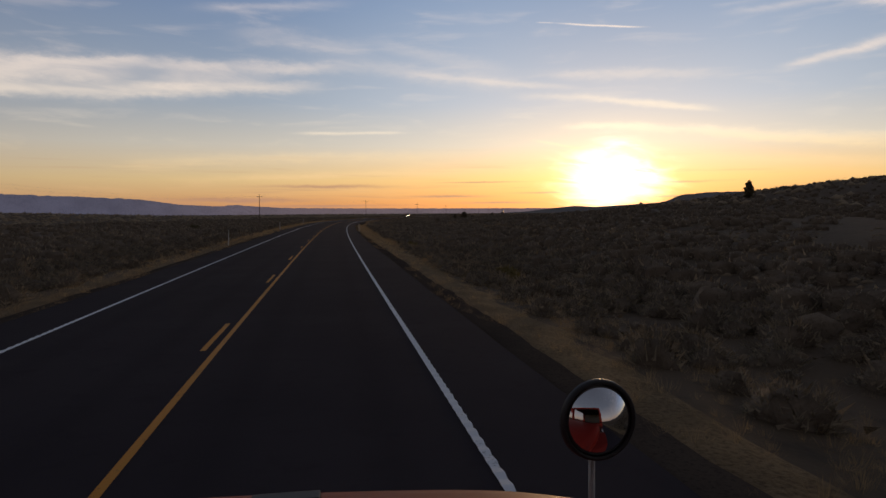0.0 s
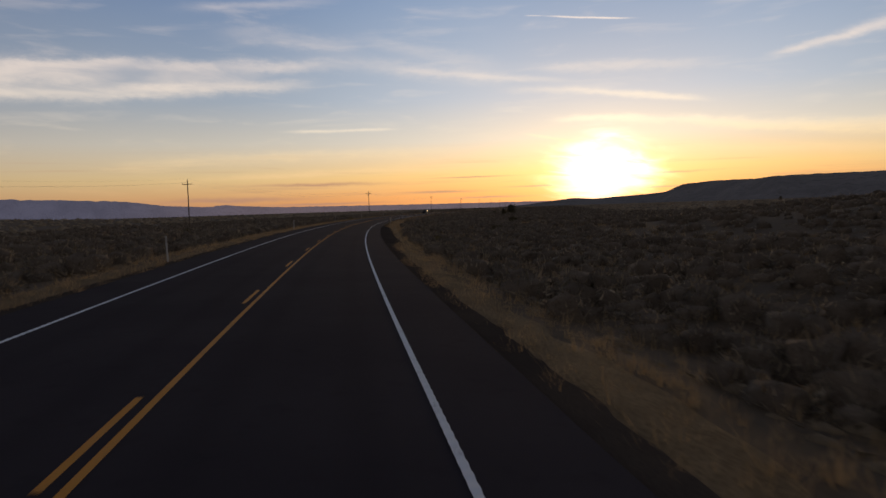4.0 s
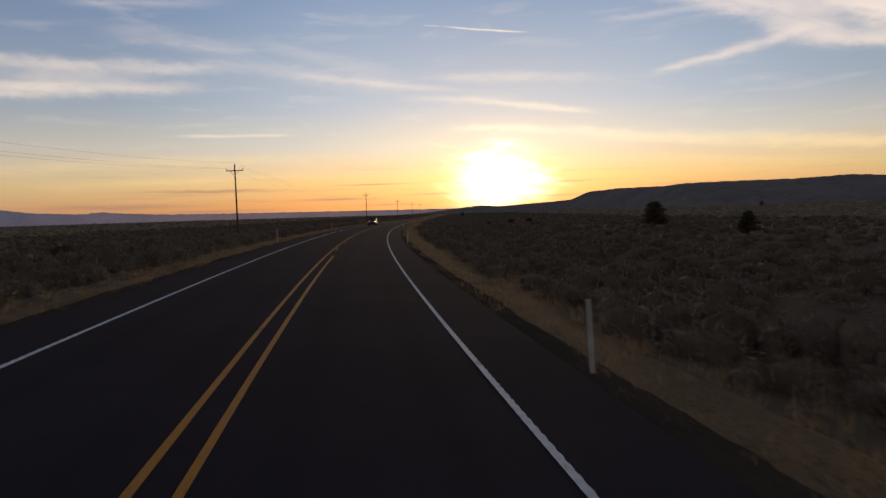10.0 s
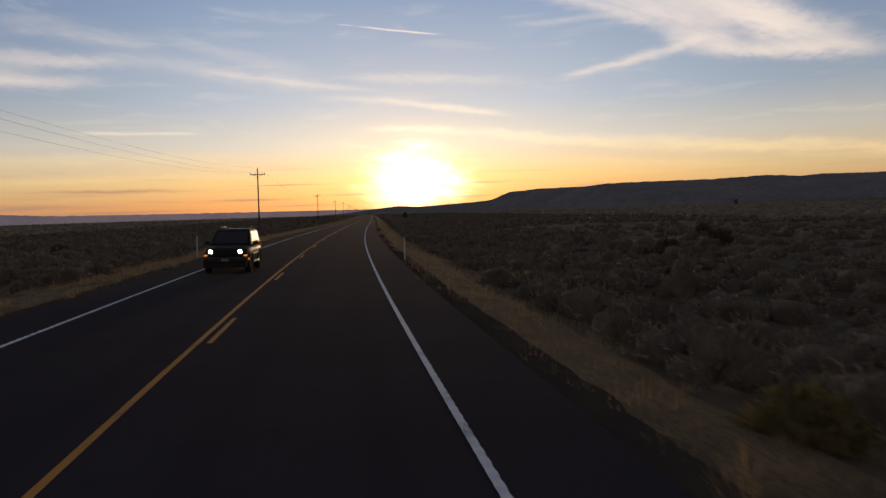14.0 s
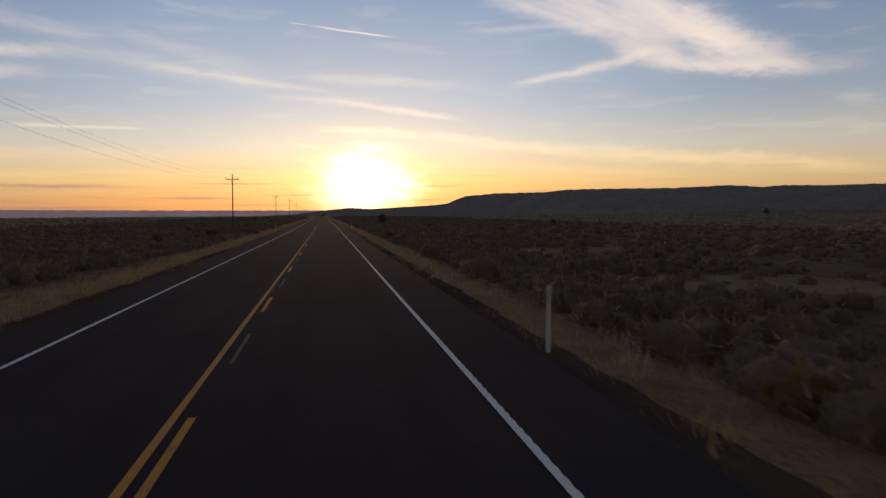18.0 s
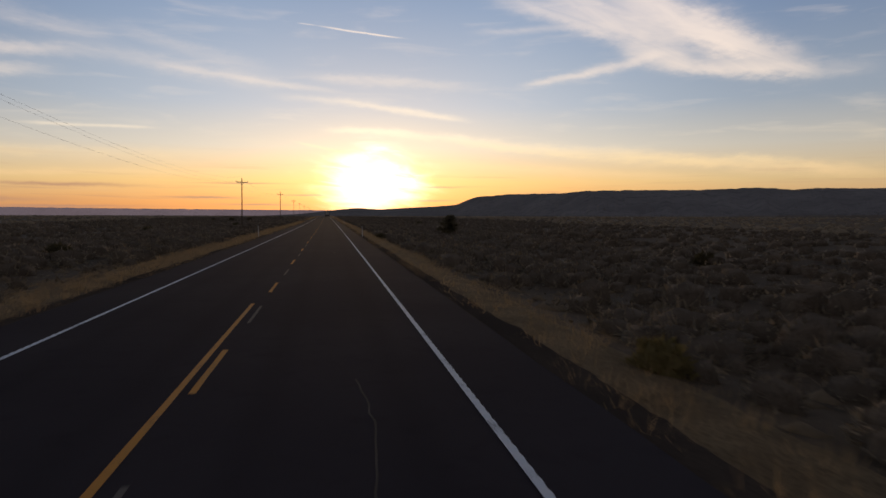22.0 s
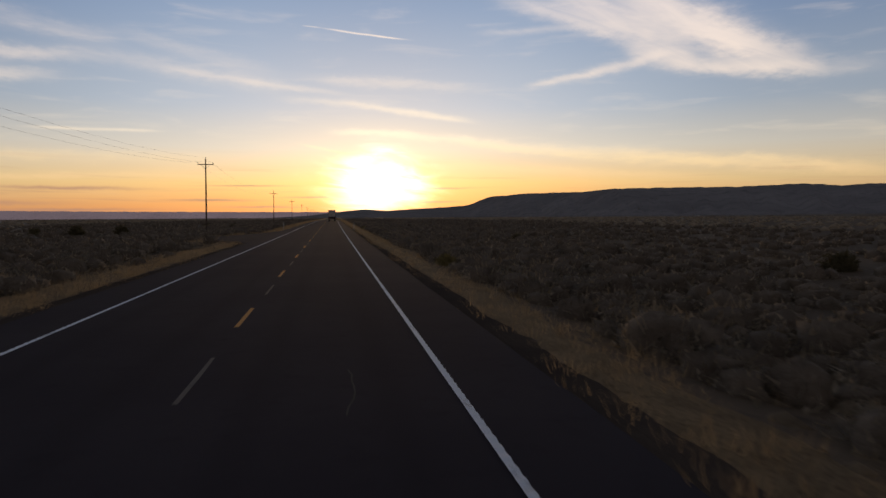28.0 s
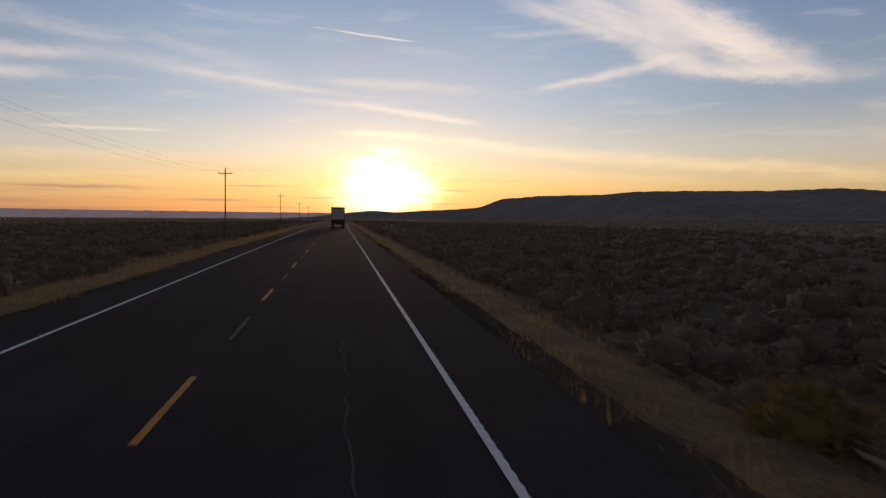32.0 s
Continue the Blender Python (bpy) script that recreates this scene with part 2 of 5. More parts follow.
    for ca, ce, hl, hw in ((-9.8, 1.43, 3.2, .11), (-1.5, 1.68, 2.3, .07), (-20, 2.3, 5.0, .14), (8.6, 2.4, 2.7, .09), (8.4, 1.25, 2.0, .07), (-27, 1.2, 6.0, .2), (-5.5, .9, 3.0, .08), (-20, .7, 5, .12), (-7, 2.6, 3, .06)):
        p = k.math("DIVIDE", k.math("SUBTRACT", az, ca), hl)
        q = k.math("DIVIDE", k.math("SUBTRACT", k.math("ADD", el, k.math("MULTIPLY", wob, hw)), ce), hw)
        m = k.math("EXPONENT", k.math("MULTIPLY", k.math("ADD", k.math("MULTIPLY", p, p), k.math("MULTIPLY", q, q)), -1.1))
        bars = k.math("MAXIMUM", bars, k.math("MULTIPLY", m, .75))
    sky = k.mix(bars, sky, (.46, .25, .17))
    # the sun's glare in the haze, ragged where thin cloud crosses it
    ragged = k.math("MULTIPLY", k.math("SUBTRACT", fibre, .5), 4.0)
    wide = k.math("DIVIDE", k.math("SUBTRACT", az, SUN_AZ), 1.5)
    high = k.math("DIVIDE", k.math("SUBTRACT", el, 2.45), 1.08)
    far2 = k.math("ADD", k.math("MULTIPLY", wide, wide), k.math("MULTIPLY", high, high))
    core = k.math("EXPONENT", k.math("MULTIPLY", k.math("POWER", k.math("DIVIDE", k.math("MAXIMUM", k.math("SUBTRACT", k.math("SQRT", far2), ragged), 0.0), 2.2), 2.8), -1.0))
    flat = k.math("SQRT", k.math("ADD", k.math("MULTIPLY", k.math("POWER", k.math("SUBTRACT", az, SUN_AZ), 2.0), .45),
                                 k.math("POWER", k.math("MULTIPLY", high, 1.15), 2.0)))
    halo = k.math("EXPONENT", k.math("MULTIPLY", flat, -1 / 4.0))
    sky = k.mix(1.0, sky, k.mix(1.0, (1.7, 1.55, 1.15), core, "MULTIPLY"), "ADD")
    sky = k.mix(1.0, sky, k.mix(1.0, (.66, .51, .23), halo, "MULTIPLY"), "ADD")
    bg = k.add("ShaderNodeBackground")
    k.put(sky, bg.inputs[0])
    bg.inputs[1].default_value = 1.0
    k.put(bg.outputs[0], k.add("ShaderNodeOutputWorld").inputs[0])


build_sky()
sun = new("sun", bpy.data.lights.new("sun", "SUN"))
sun.data.energy, sun.data.angle, sun.data.color = .35, radians(3.0), (1.0, .62, .30)
sun.matrix_world = look((0, 0, 300), Vector((0, 0, 300)) - direction(SUN_AZ, 2.2))


# ============ materials ============
def material(name, build, rough=0.9, metal=0.0, spec=0.3):
    m = bpy.data.materials.new(name)
    m.use_nodes = True
    k = Nodes(m.node_tree)
    b = m.node_tree.nodes["Principled BSDF"]
    b.inputs["Roughness"].default_value, b.inputs["Metallic"].default_value = rough, metal
    b.inputs["Specular IOR Level"].default_value = spec
    build(k, b)
    return m


def bump(k, b, height, strength, distance):
    n = k.add("ShaderNodeBump")
    n.inputs["Strength"].default_value, n.inputs["Distance"].default_value = strength, distance
    k.put(height, n.inputs["Height"])
    k.put(n.outputs[0], b.inputs["Normal"])


def two_tone(c1, c2, c3, big=0.3, small=12.0, rel=0.4, dist=0.01):
    """Patches at two scales between three colours, with relief."""
    def build(k, b):
        at = k.add("ShaderNodeNewGeometry").outputs["Position"]
        n1, n2 = k.noise(at, big, 4.0), k.noise(at, small, 4.0, 0.6)
        col = k.mix(k.span(n1, .35, .65), c1, c2)
        col = k.mix(k.span(n2, .45, .75), col, c3)
        k.put(col, b.inputs["Base Color"])
        bump(k, b, n2, rel, dist)
    return build


def leaf(name, c1, c2, c3, through_light=.42, grain=9.0, gap_shade=.5):
    """Foliage: colour by leaf spray and by patch, with shade between leaves painted in; part of the light passes
    through.
    """
    m = bpy.data.materials.new(name)
    m.use_nodes = True
    k = Nodes(m.node_tree)
    b = m.node_tree.nodes["Principled BSDF"]
    b.inputs["Roughness"].default_value, b.inputs["Specular IOR Level"].default_value = .95, .08
    g = k.add("ShaderNodeNewGeometry")
    n1 = k.noise(g.outputs["Position"], 0.06, 3.0)
    n2 = k.noise(g.outputs["Position"], 0.9, 2.0)
    own = k.add("ShaderNodeAttribute")               # each plant's own shade
    own.attribute_name = "plant_tone"
    shade = k.math("ADD", k.math("MULTIPLY", g.outputs["Random Per Island"], .22), k.math("MULTIPLY", own.outputs["Fac"], .45))
    col = k.mix(k.math("ADD", shade, k.span(n2, .35, .65, 0, .4)), c1, c2)
    col = k.mix(k.span(n1, .42, .68, 0, .8), col, c3)
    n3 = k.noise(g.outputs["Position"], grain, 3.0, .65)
    # noise specks darken the colour like shaded hollows among the leaves
    col = k.mix(k.span(n3, .34, .56, gap_shade, 0.0), col, tuple(v * .25 for v in c1))
    k.put(col, b.inputs["Base Color"])
    bump(k, b, n3, .8, .06)
    t = k.add("ShaderNodeBsdfTranslucent")
    k.put(col, t.inputs[0])
    mx = k.add("ShaderNodeMixShader")
    mx.inputs[0].default_value = through_light
    k.put(b.outputs[0], mx.inputs[1])
    k.put(t.outputs[0], mx.inputs[2])
    k.put(mx.outputs[0], m.node_tree.nodes["Material Output"].inputs[0])
    return m


def plain(c, vary=0.15, scale=6.0, rel=0.05):
    d = tuple(v * (1 - vary) for v in c)
    return two_tone(c, d, tuple(v * (1 - vary / 2) for v in c), scale * .2, scale * 6, rel, .003)


def asphalt_build(k, b):
    at = k.add("ShaderNodeNewGeometry").outputs["Position"]
    uv = k.add("ShaderNodeUVMap").outputs[0]          # across, along, in metres
    sp = k.add("ShaderNodeSeparateXYZ")
    k.put(uv, sp.inputs[0])
    n1, n2, n3 = k.noise(at, 0.25, 4.0), k.noise(at, 90.0, 3.0, .7), k.noise(at, 2.0, 5.0)
    col = k.mix(k.span(n1, .35, .7), (.040, .036, .044), (.049, .044, .052))
    col = k.mix(k.span(n3, .5, .8, 0, .6), col, (.030, .027, .034))
    # wheel tracks polished a little darker
    off = k.math("ABSOLUTE", k.math("SUBTRACT", k.math("ABSOLUTE", k.math("SUBTRACT", k.math("ABSOLUTE", sp.outputs[0]), 1.83)), .9))
    track = k.span(off, 0.0, .45, 1.0, 0.0)
    col = k.mix(k.math("MULTIPLY", track, .35), col, (.029, .0265, .033))
    col = k.mix(k.span(n2, .55, .8, 0, .5), col, (.062, .056, .062))
    k.put(col, b.inputs["Base Color"])
    bump(k, b, n2, .5, .004)


def paint_build(c, under=(.036, .032, .037)):
    def build(k, b):
        at = k.add("ShaderNodeNewGeometry").outputs["Position"]
        n1, n2 = k.noise(at, 1.2, 4.0), k.noise(at, 26.0, 4.0, .65)
        worn = k.math("ADD", k.math("MULTIPLY", n1, .45), k.math("MULTIPLY", n2, .55))
        k.put(k.mix(k.span(worn, .54, .66, 0, .75), c, under), b.inputs["Base Color"])
        bump(k, b, n2, .3, .003)
    return build


ASPHALT = material("asphalt", asphalt_build, 1.0, 0, .02)
WHITE_PAINT = material("white_road_paint", paint_build((.74, .79, .86)), .7)
YELLOW_PAINT = material("yellow_road_paint", paint_build((.55, .235, .014)), .7)
GREY_PAINT = material("worn_marking", paint_build((.105, .092, .084), (.036, .032, .037)), .8)
SEALANT = material("crack_sealant", plain((.064, .056, .052), .35), .9)
EARTH = material("dry_earth", two_tone((.091, .068, .045), (.119, .088, .059), (.062, .047, .033), .05, 1.4, .7, .06), .95, 0, .1)
GRAVEL = material("gravel_shoulder", two_tone((.065, .053, .045), (.085, .068, .055), (.045, .037, .032), .4, 22.0, .8, .02), 1.0, 0, 0)
SALT = material("pale_dry_mud", two_tone((.22, .205, .185), (.27, .255, .23), (.17, .155, .135), .2, 3.0, .4, .02), .9)
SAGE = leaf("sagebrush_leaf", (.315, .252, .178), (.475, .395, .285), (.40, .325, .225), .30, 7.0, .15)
# twigs of the core, toned dark to paint the shade inside each bush too
SHADED_TWIGS = material("shaded_sagebrush_twigs", two_tone((.130, .104, .078), (.190, .153, .114), (.090, .072, .054), .9, 11.0, .9, .06), .95, 0, .1)
# low growth coloured darker than the sage, as painted shade between the mounds
SHADED_SCRUB = leaf("shaded_low_scrub", (.164, .126, .083), (.340, .264, .173), (.239, .182, .119), .25, 6.0, .2)
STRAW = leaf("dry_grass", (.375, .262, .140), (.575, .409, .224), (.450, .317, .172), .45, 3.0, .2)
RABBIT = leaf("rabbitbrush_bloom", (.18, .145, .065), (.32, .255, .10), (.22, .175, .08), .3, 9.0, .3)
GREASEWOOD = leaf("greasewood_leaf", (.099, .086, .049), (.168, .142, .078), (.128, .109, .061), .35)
JUNIPER = leaf("juniper_foliage", (.143, .125, .081), (.217, .194, .126), (.173, .152, .098), .5)
BARK = material("bark", plain((.13, .095, .07), .4), .95)
POLE_WOOD = material("weathered_pole_wood", plain((.15, .115, .085), .4, 3.0, .4), .9)
STEEL = material("galvanised_steel", plain((.45, .45, .46), .2), .45, .9, .5)
PORCELAIN = material("porcelain", plain((.30, .28, .27), .2), .3, 0, .5)
WIRE = material("aluminium_wire", plain((.320, .300, .300), .2), .6, .6)
POST_WHITE = material("white_post", plain((.72, .72, .70), .25), .6)
PALE_REFLECT = material("pale_reflector", plain((.58, .57, .53), .1), .3, 0, .5)
REFLECT = material("amber_reflector", plain((.75, .55, .2), .1), .25, 0, .5)


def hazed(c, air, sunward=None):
    """Far hills: their own dark ground, and the lit air in front painted on as emission, warmer towards the sun."""
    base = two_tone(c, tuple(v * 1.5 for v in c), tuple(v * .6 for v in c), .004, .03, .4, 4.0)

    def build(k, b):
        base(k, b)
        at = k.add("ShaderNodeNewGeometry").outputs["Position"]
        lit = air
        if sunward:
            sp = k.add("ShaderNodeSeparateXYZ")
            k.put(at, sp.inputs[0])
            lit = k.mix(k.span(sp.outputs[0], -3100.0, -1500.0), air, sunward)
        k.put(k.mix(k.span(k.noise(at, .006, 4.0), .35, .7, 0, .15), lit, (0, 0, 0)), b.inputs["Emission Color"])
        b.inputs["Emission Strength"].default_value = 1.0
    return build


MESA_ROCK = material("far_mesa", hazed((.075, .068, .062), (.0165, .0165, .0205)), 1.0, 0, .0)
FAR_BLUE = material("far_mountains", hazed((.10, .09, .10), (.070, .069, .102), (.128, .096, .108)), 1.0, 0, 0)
TRAILER = material("trailer_door_white", plain((.56, .53, .51), .15), .5)
TRAILER_DARK = material("trailer_frame_dark", plain((.05, .035, .035), .3), .6)
RED_BODY = material("red_paint", plain((.30, .028, .02), .25), .3, 0, .5)
RUBBER = material("tyre_rubber", plain((.025, .025, .025), .3), .85)
DARK_PLASTIC = material("dark_plastic", plain((.03, .03, .032), .2), .5)
CAR_PAINT = material("dark_car_paint", plain((.026, .022, .020), .1), .45, 0, .06)
# base colour lifted to paint in part of the pale sky reflection
GLASS = material("car_glass", plain((.085, .09, .10), .05), .05, 0, .9)
TINTED = material("tinted_side_glass", plain((.012, .013, .014), .05), .22, 0, .10)
PLATE = material("number_plate_grey", plain((.26, .26, .26), .2), .6)
CHROME = material("chrome", plain((.7, .7, .72), .05), .12, 1.0)


def glow(name, colour, power):
    m = bpy.data.materials.new(name)
    m.use_nodes = True
    b = m.node_tree.nodes["Principled BSDF"]
    b.inputs["Base Color"].default_value = (*colour, 1)
    b.inputs["Emission Color"].default_value = (*colour, 1)
    b.inputs["Emission Strength"].default_value = power
    return m


HEADLAMP = glow("headlamp_light", (1.0, .90, .75), 14)
TAILLAMP = glow("tail_lamp", (.5, .02, .015), .12)


# ============ mesh helpers ============
def mesh_object(name, verts, faces, mat, parent=None, label="", smooth=False):
    me = bpy.data.meshes.new(name)
    me.from_pydata([tuple(v) for v in verts], [], [tuple(f) for f in faces])
    me.materials.append(mat)
    if smooth:
        me.shade_smooth()
    ob = new(name, me)
    if parent:
        ob.parent = parent
    return tagged(ob, label)


def part(name, bm, mat, parent=None, label="", smooth=False):
    me = bpy.data.meshes.new(name)
    bm.to_mesh(me)
    bm.free()
    me.materials.append(mat)
    if smooth:
        me.shade_smooth()
    ob = new(name, me)
    if parent:
        ob.parent = parent
    return tagged(ob, label)


def box(bm, x0, x1, y0, y1, z0, z1, bevel=0.0, m=None):
    g = bmesh.ops.create_cube(bm, size=1.0)
    bmesh.ops.scale(bm, vec=(x1 - x0, y1 - y0, z1 - z0), verts=g["verts"])
    bmesh.ops.translate(bm, vec=((x0 + x1) / 2, (y0 + y1) / 2, (z0 + z1) / 2), verts=g["verts"])
    vs = g["verts"]
    if bevel:
        es = list({e for v in vs for e in v.link_edges})
        r = bmesh.ops.bevel(bm, geom=es, offset=bevel, segments=2, affect="EDGES", profile=.6)
        vs = r["verts"]
    if m is not None:
        bmesh.ops.transform(bm, matrix=m, verts=vs)
    return vs


def tube(bm, p, q, r0, r1=None, sides=10):
    p, q = Vector(p), Vector(q)
    g = bmesh.ops.create_cone(bm, cap_ends=True, segments=sides, radius1=r0, radius2=r0 if r1 is None else r1, depth=(q - p).length)
    m = Matrix.Translation((p + q) / 2) @ (q - p).to_track_quat("Z", "Y").to_matrix().to_4x4()
    bmesh.ops.transform(bm, matrix=m, verts=g["verts"])
    return g["verts"]


def ribbon(name, s0, s1, d0, d1, lift, mat, step=2.0, cols=2, wobble=0.0, uv=False):
    """A strip of the road between two offsets, following bank and curve."""
    n = max(2, int((s1 - s0) / step) + 1)
    ss = np.linspace(s0, s1, n)
    dd = np.linspace(d0, d1, cols)
    S, D = np.meshgrid(ss, dd, indexing="ij")
    if wobble:
        for j in (0, cols - 1):
            D[:, j] += [wobble * noise.noise((float(q) * .8, j * 7.0, d0)) + .6 * wobble * noise.noise((float(q) * 2.7, j * 3.0, d0)) for q in ss]
    x, y = at_road(S, D)
    z = road_z(S, D) + lift
    v = np.stack([x, y, z], -1).reshape(-1, 3)
    f = [(i * cols + j, i * cols + j + 1, (i + 1) * cols + j + 1, (i + 1) * cols + j) for i in range(n - 1) for j in range(cols - 1)]
    ob = mesh_object(name, v, f, mat)
    if uv:
        lay = ob.data.uv_layers.new(name="UVMap")
        vi = np.zeros(len(ob.data.loops), int)
        ob.data.loops.foreach_get("vertex_index", vi)
        lay.data.foreach_set("uv", np.stack([D.reshape(-1)[vi], S.reshape(-1)[vi]], -1).reshape(-1).astype(np.float32))
    return ob


# ============ ground ============
def smooth01(v):
    v = np.clip(v, 0, 1)
    return v * v * (3 - 2 * v)


def waves(x, y, seed, size, octaves=3):
    """Smooth uneven ground from sums of turned sine waves."""
    r = np.random.RandomState(seed)
    out = np.zeros_like(x)
    for o in range(octaves):
        for _ in range(4):
            a, p, l = r.uniform(0, 2 * np.pi), r.uniform(0, 6.28), size / (1.9 ** o) * r.uniform(.7, 1.4)
            out += np.sin((x * np.cos(a) + y * np.sin(a)) * 2 * np.pi / l + p) / (1.7 ** o) / 4
    return out


def ground_z(s, d):
    """Height of the ground at distance s and offset d."""
    s, d = np.asarray(s, float), np.asarray(d, float)
    x, y = at_road(s, d)
    a = np.abs(d)
    level = np.interp(s, _rs, _gz)
    near = level + (road_z(s, d) - level) * (1 - smooth01((a - 6) / 30))
    bank = np.where(d > 0, .75, .55)
    bank = bank * (1 - smooth01((s - 882) / 7) * (1 - smooth01((s - 918) / 16)) * np.where(d < 0, 1 - smooth01((a - 10.5) / 5), 0))
    z = near - .10 - bank * smooth01((a - EDGE - .4) / 6.0)
    off = smooth01((a - 8) / 30)
    z = z + waves(x, y, 3, 55) * .35 * off + waves(x, y, 5, 9, 2) * .07 * smooth01((a - 6) / 6)
    # rise at the roadside by the start, and the knoll with a lone tree
    z = z + 2.2 * smooth01((d - 8) / 40) * (1 - smooth01((s - 40) / 130))
    q = ((x - 118) / 95) ** 2 + ((y - 190) / 75) ** 2
    z = z + 13.9 * np.exp(-q * 1.1) * smooth01((d - 10) / 50)
    # the plain rises a little to both sides
    z = z + (1.0 + 6.6 * (1 - smooth01((s - 320) / 380))) * smooth01((-d - 35) / 330) + 22.0 * smooth01((d - 300) / 3500) * smooth01((s + 800) / 1500)
    return z


def bare_shoulder(s, side):
    """Extra width of bare gravel on the outside of the bend."""
    return 1.3 * smooth01((s - 160) / 18) * (1 - smooth01((s - 214) / 16)) * (side > 0)


def grown(a, b, first, rate):
    out, v, st = [], a, first
    while v < b:
        v += st
        st *= rate
        out.append(min(v, b))
    return out


cols = [0.0, 3.0, 4.7, 5.1, 5.6, 6.2, 7, 8, 9, 10.5, 12] + grown(12, 4600, 1.8, 1.14)
cols = np.array([-c for c in cols[:0:-1]] + cols)
rows_s = sorted([-60 - v for v in grown(0, 4500, 4, 1.3)] + list(np.arange(-60, 1150, 2.0)) + [1150 + v for v in grown(0, 3500, 2.5, 1.1)])
Sg, Dg = np.meshgrid(np.array(rows_s), cols, indexing="ij")
xg, yg = at_road(Sg, Dg)
nc = len(cols)
ground = mesh_object("ground", np.stack([xg, yg, ground_z(Sg, Dg)], -1).reshape(-1, 3),
                     [(i * nc + j, i * nc + j + 1, (i + 1) * nc + j + 1, (i + 1) * nc + j) for i in range(len(rows_s) - 1) for j in range(nc - 1)],
                     EARTH, smooth=True)
tagged(ground, "dry brown sagebrush plain beside the highway", "ground", kind="structure")

for side, word in ((1, "east"), (-1, "west")):
    ss = np.arange(-100, 1500, 2.0)
    offs = np.array([EDGE - .25, EDGE + .1, EDGE + .6, EDGE + 1.1])
    Sq, Dq = np.meshgrid(ss, offs, indexing="ij")
    Dq = Dq + np.where(Dq > EDGE + 1, .25 * np.sin(Sq * .4) + .15 * np.sin(Sq * 1.1), 0) + bare_shoulder(Sq, side) * np.clip((Dq - EDGE) / 1.1, 0, 1)
    xq, yq = at_road(Sq, Dq * side)
    zq = ground_z(Sq, Dq * side) + np.array([-.03, .03, .025, -.04])
    strip = mesh_object("shoulder_" + word, np.stack([xq, yq, zq], -1).reshape(-1, 3),
                        [(i * 4 + j, i * 4 + j + 1, i * 4 + j + 5, i * 4 + j + 4) for i in range(len(ss) - 1) for j in range(3)], GRAVEL, smooth=True)
    tagged(strip, "dark gravel strip between asphalt and dry grass", "shoulder", kind="structure")

road = ribbon("road", -120, 4500, -EDGE, EDGE, 0.0, ASPHALT, 3.0, 9, .05, uv=True)
tagged(road, "dark grey asphalt two-lane highway curving gently", "road", kind="structure")


def marking(name, s0, s1, d, width, mat, label, step=2.0, lift=.006, wob=.006):
    return tagged(ribbon(name, s0, s1, d - width / 2, d + width / 2, lift, mat, step, 2, wob), label, "road marking", kind="structure")


def edge_line(name, d):
    """A white line painted over a milled rumble strip: the paint dips in every groove."""
    ss = np.concatenate([np.arange(-60, 1150, .15), np.arange(1150, 4000, 4.0)])
    lift = np.where((ss < 1150) & (np.arange(len(ss)) % 2 == 0), .016, .006)
    half = np.where(np.arange(len(ss)) % 2 == 0, .056, .045)
    lo, hi = d - half, d + half
    v = []
    for off in (lo, hi):
        x, y = at_road(ss, off)
        v.append(np.stack([x, y, road_z(ss, off) + lift], -1))
    n = len(ss)
    ob = mesh_object(name, np.concatenate(v), [(i, n + i, n + i + 1, i + 1) for i in range(n - 1)], WHITE_PAINT)
    return tagged(ob, "worn solid white edge line over a rumble strip", "road marking", kind="structure")


edge_line("edge_line_east", LANE)
edge_line("edge_line_west", -LANE)
marking("centre_line_solid", -60, 335, .12, .10, YELLOW_PAINT, "solid yellow centre line on dark asphalt")
marking("centre_line_double", 217, 340, -.31, .10, YELLOW_PAINT, "second solid yellow line of the double centre line")
marking("centre_line_west", 340, 668, -.30, .10, YELLOW_PAINT, "solid yellow centre line on dark asphalt")
for k in range(-4, 110):
    s0 = .27 + 12.19 * k
    d = -.12 if s0 < 217 else (-.08 if s0 > 334 else None)
    if d is not None:
        marking("centre_dash", s0, s0 + 3.05, d, .10, YELLOW_PAINT, "yellow centre dash on dark asphalt", 1.0)
    if 480 < s0 < 1150:
        marking("worn_dash", s0 + 6.1, s0 + 9.0, -.03, .07, GREY_PAINT, "faded remains of an old centre dash", 1.0, .004, .02)


def crack(s0, length, d):
    """A wandering line of tar sealant along the lane."""
    n = int(length / .35)
    ss = s0 + np.arange(n) * .35
    dd = d + np.array([.22 * noise.noise((float(q) * .35, d, 3.0)) + .10 * noise.noise((float(q) * 1.6, d, 9.0)) for q in ss])
    v = []
    for off in (dd - .013, dd + .013):
        x, y = at_road(ss, off)
        v.append(np.stack([x, y, road_z(ss, off) + .005], -1))
    ob = mesh_object("crack_seal", np.concatenate(v), [(i, n + i, n + i + 1, i + 1) for i in range(n - 1)], SEALANT)
    tagged(ob, "thin pale sealed crack wandering along the lane", "crack", kind="structure")


for s0, length, d in ((185.5, 2, 2.6), (243.5, 2.2, 2.4), (248.5, 2.8, 2.5), (509.5, 1.7, 2.3), (513.5, 2.6, 2.3), (566.5, 2.2, 2.25), (628.5, 4, .75), (654.5, 5, 2.2), (692, 2.3, 2.1),
                      (743.5, 6, 2.2), (751.5, 3, 2.2), (834.5, 3, 2.2), (893.5, 1.4, 2.2), (922.5, 7, 2.35), (949.5, 4, 2.2), (954, 3.4, 2.15)):
    crack(s0, length, d)

OLD_ASPHALT = material("old_asphalt", two_tone((.038, .034, .039), (.046, .041, .046), (.032, .029, .033), .3, 30.0, .5, .006), 1.0, 0, .02)
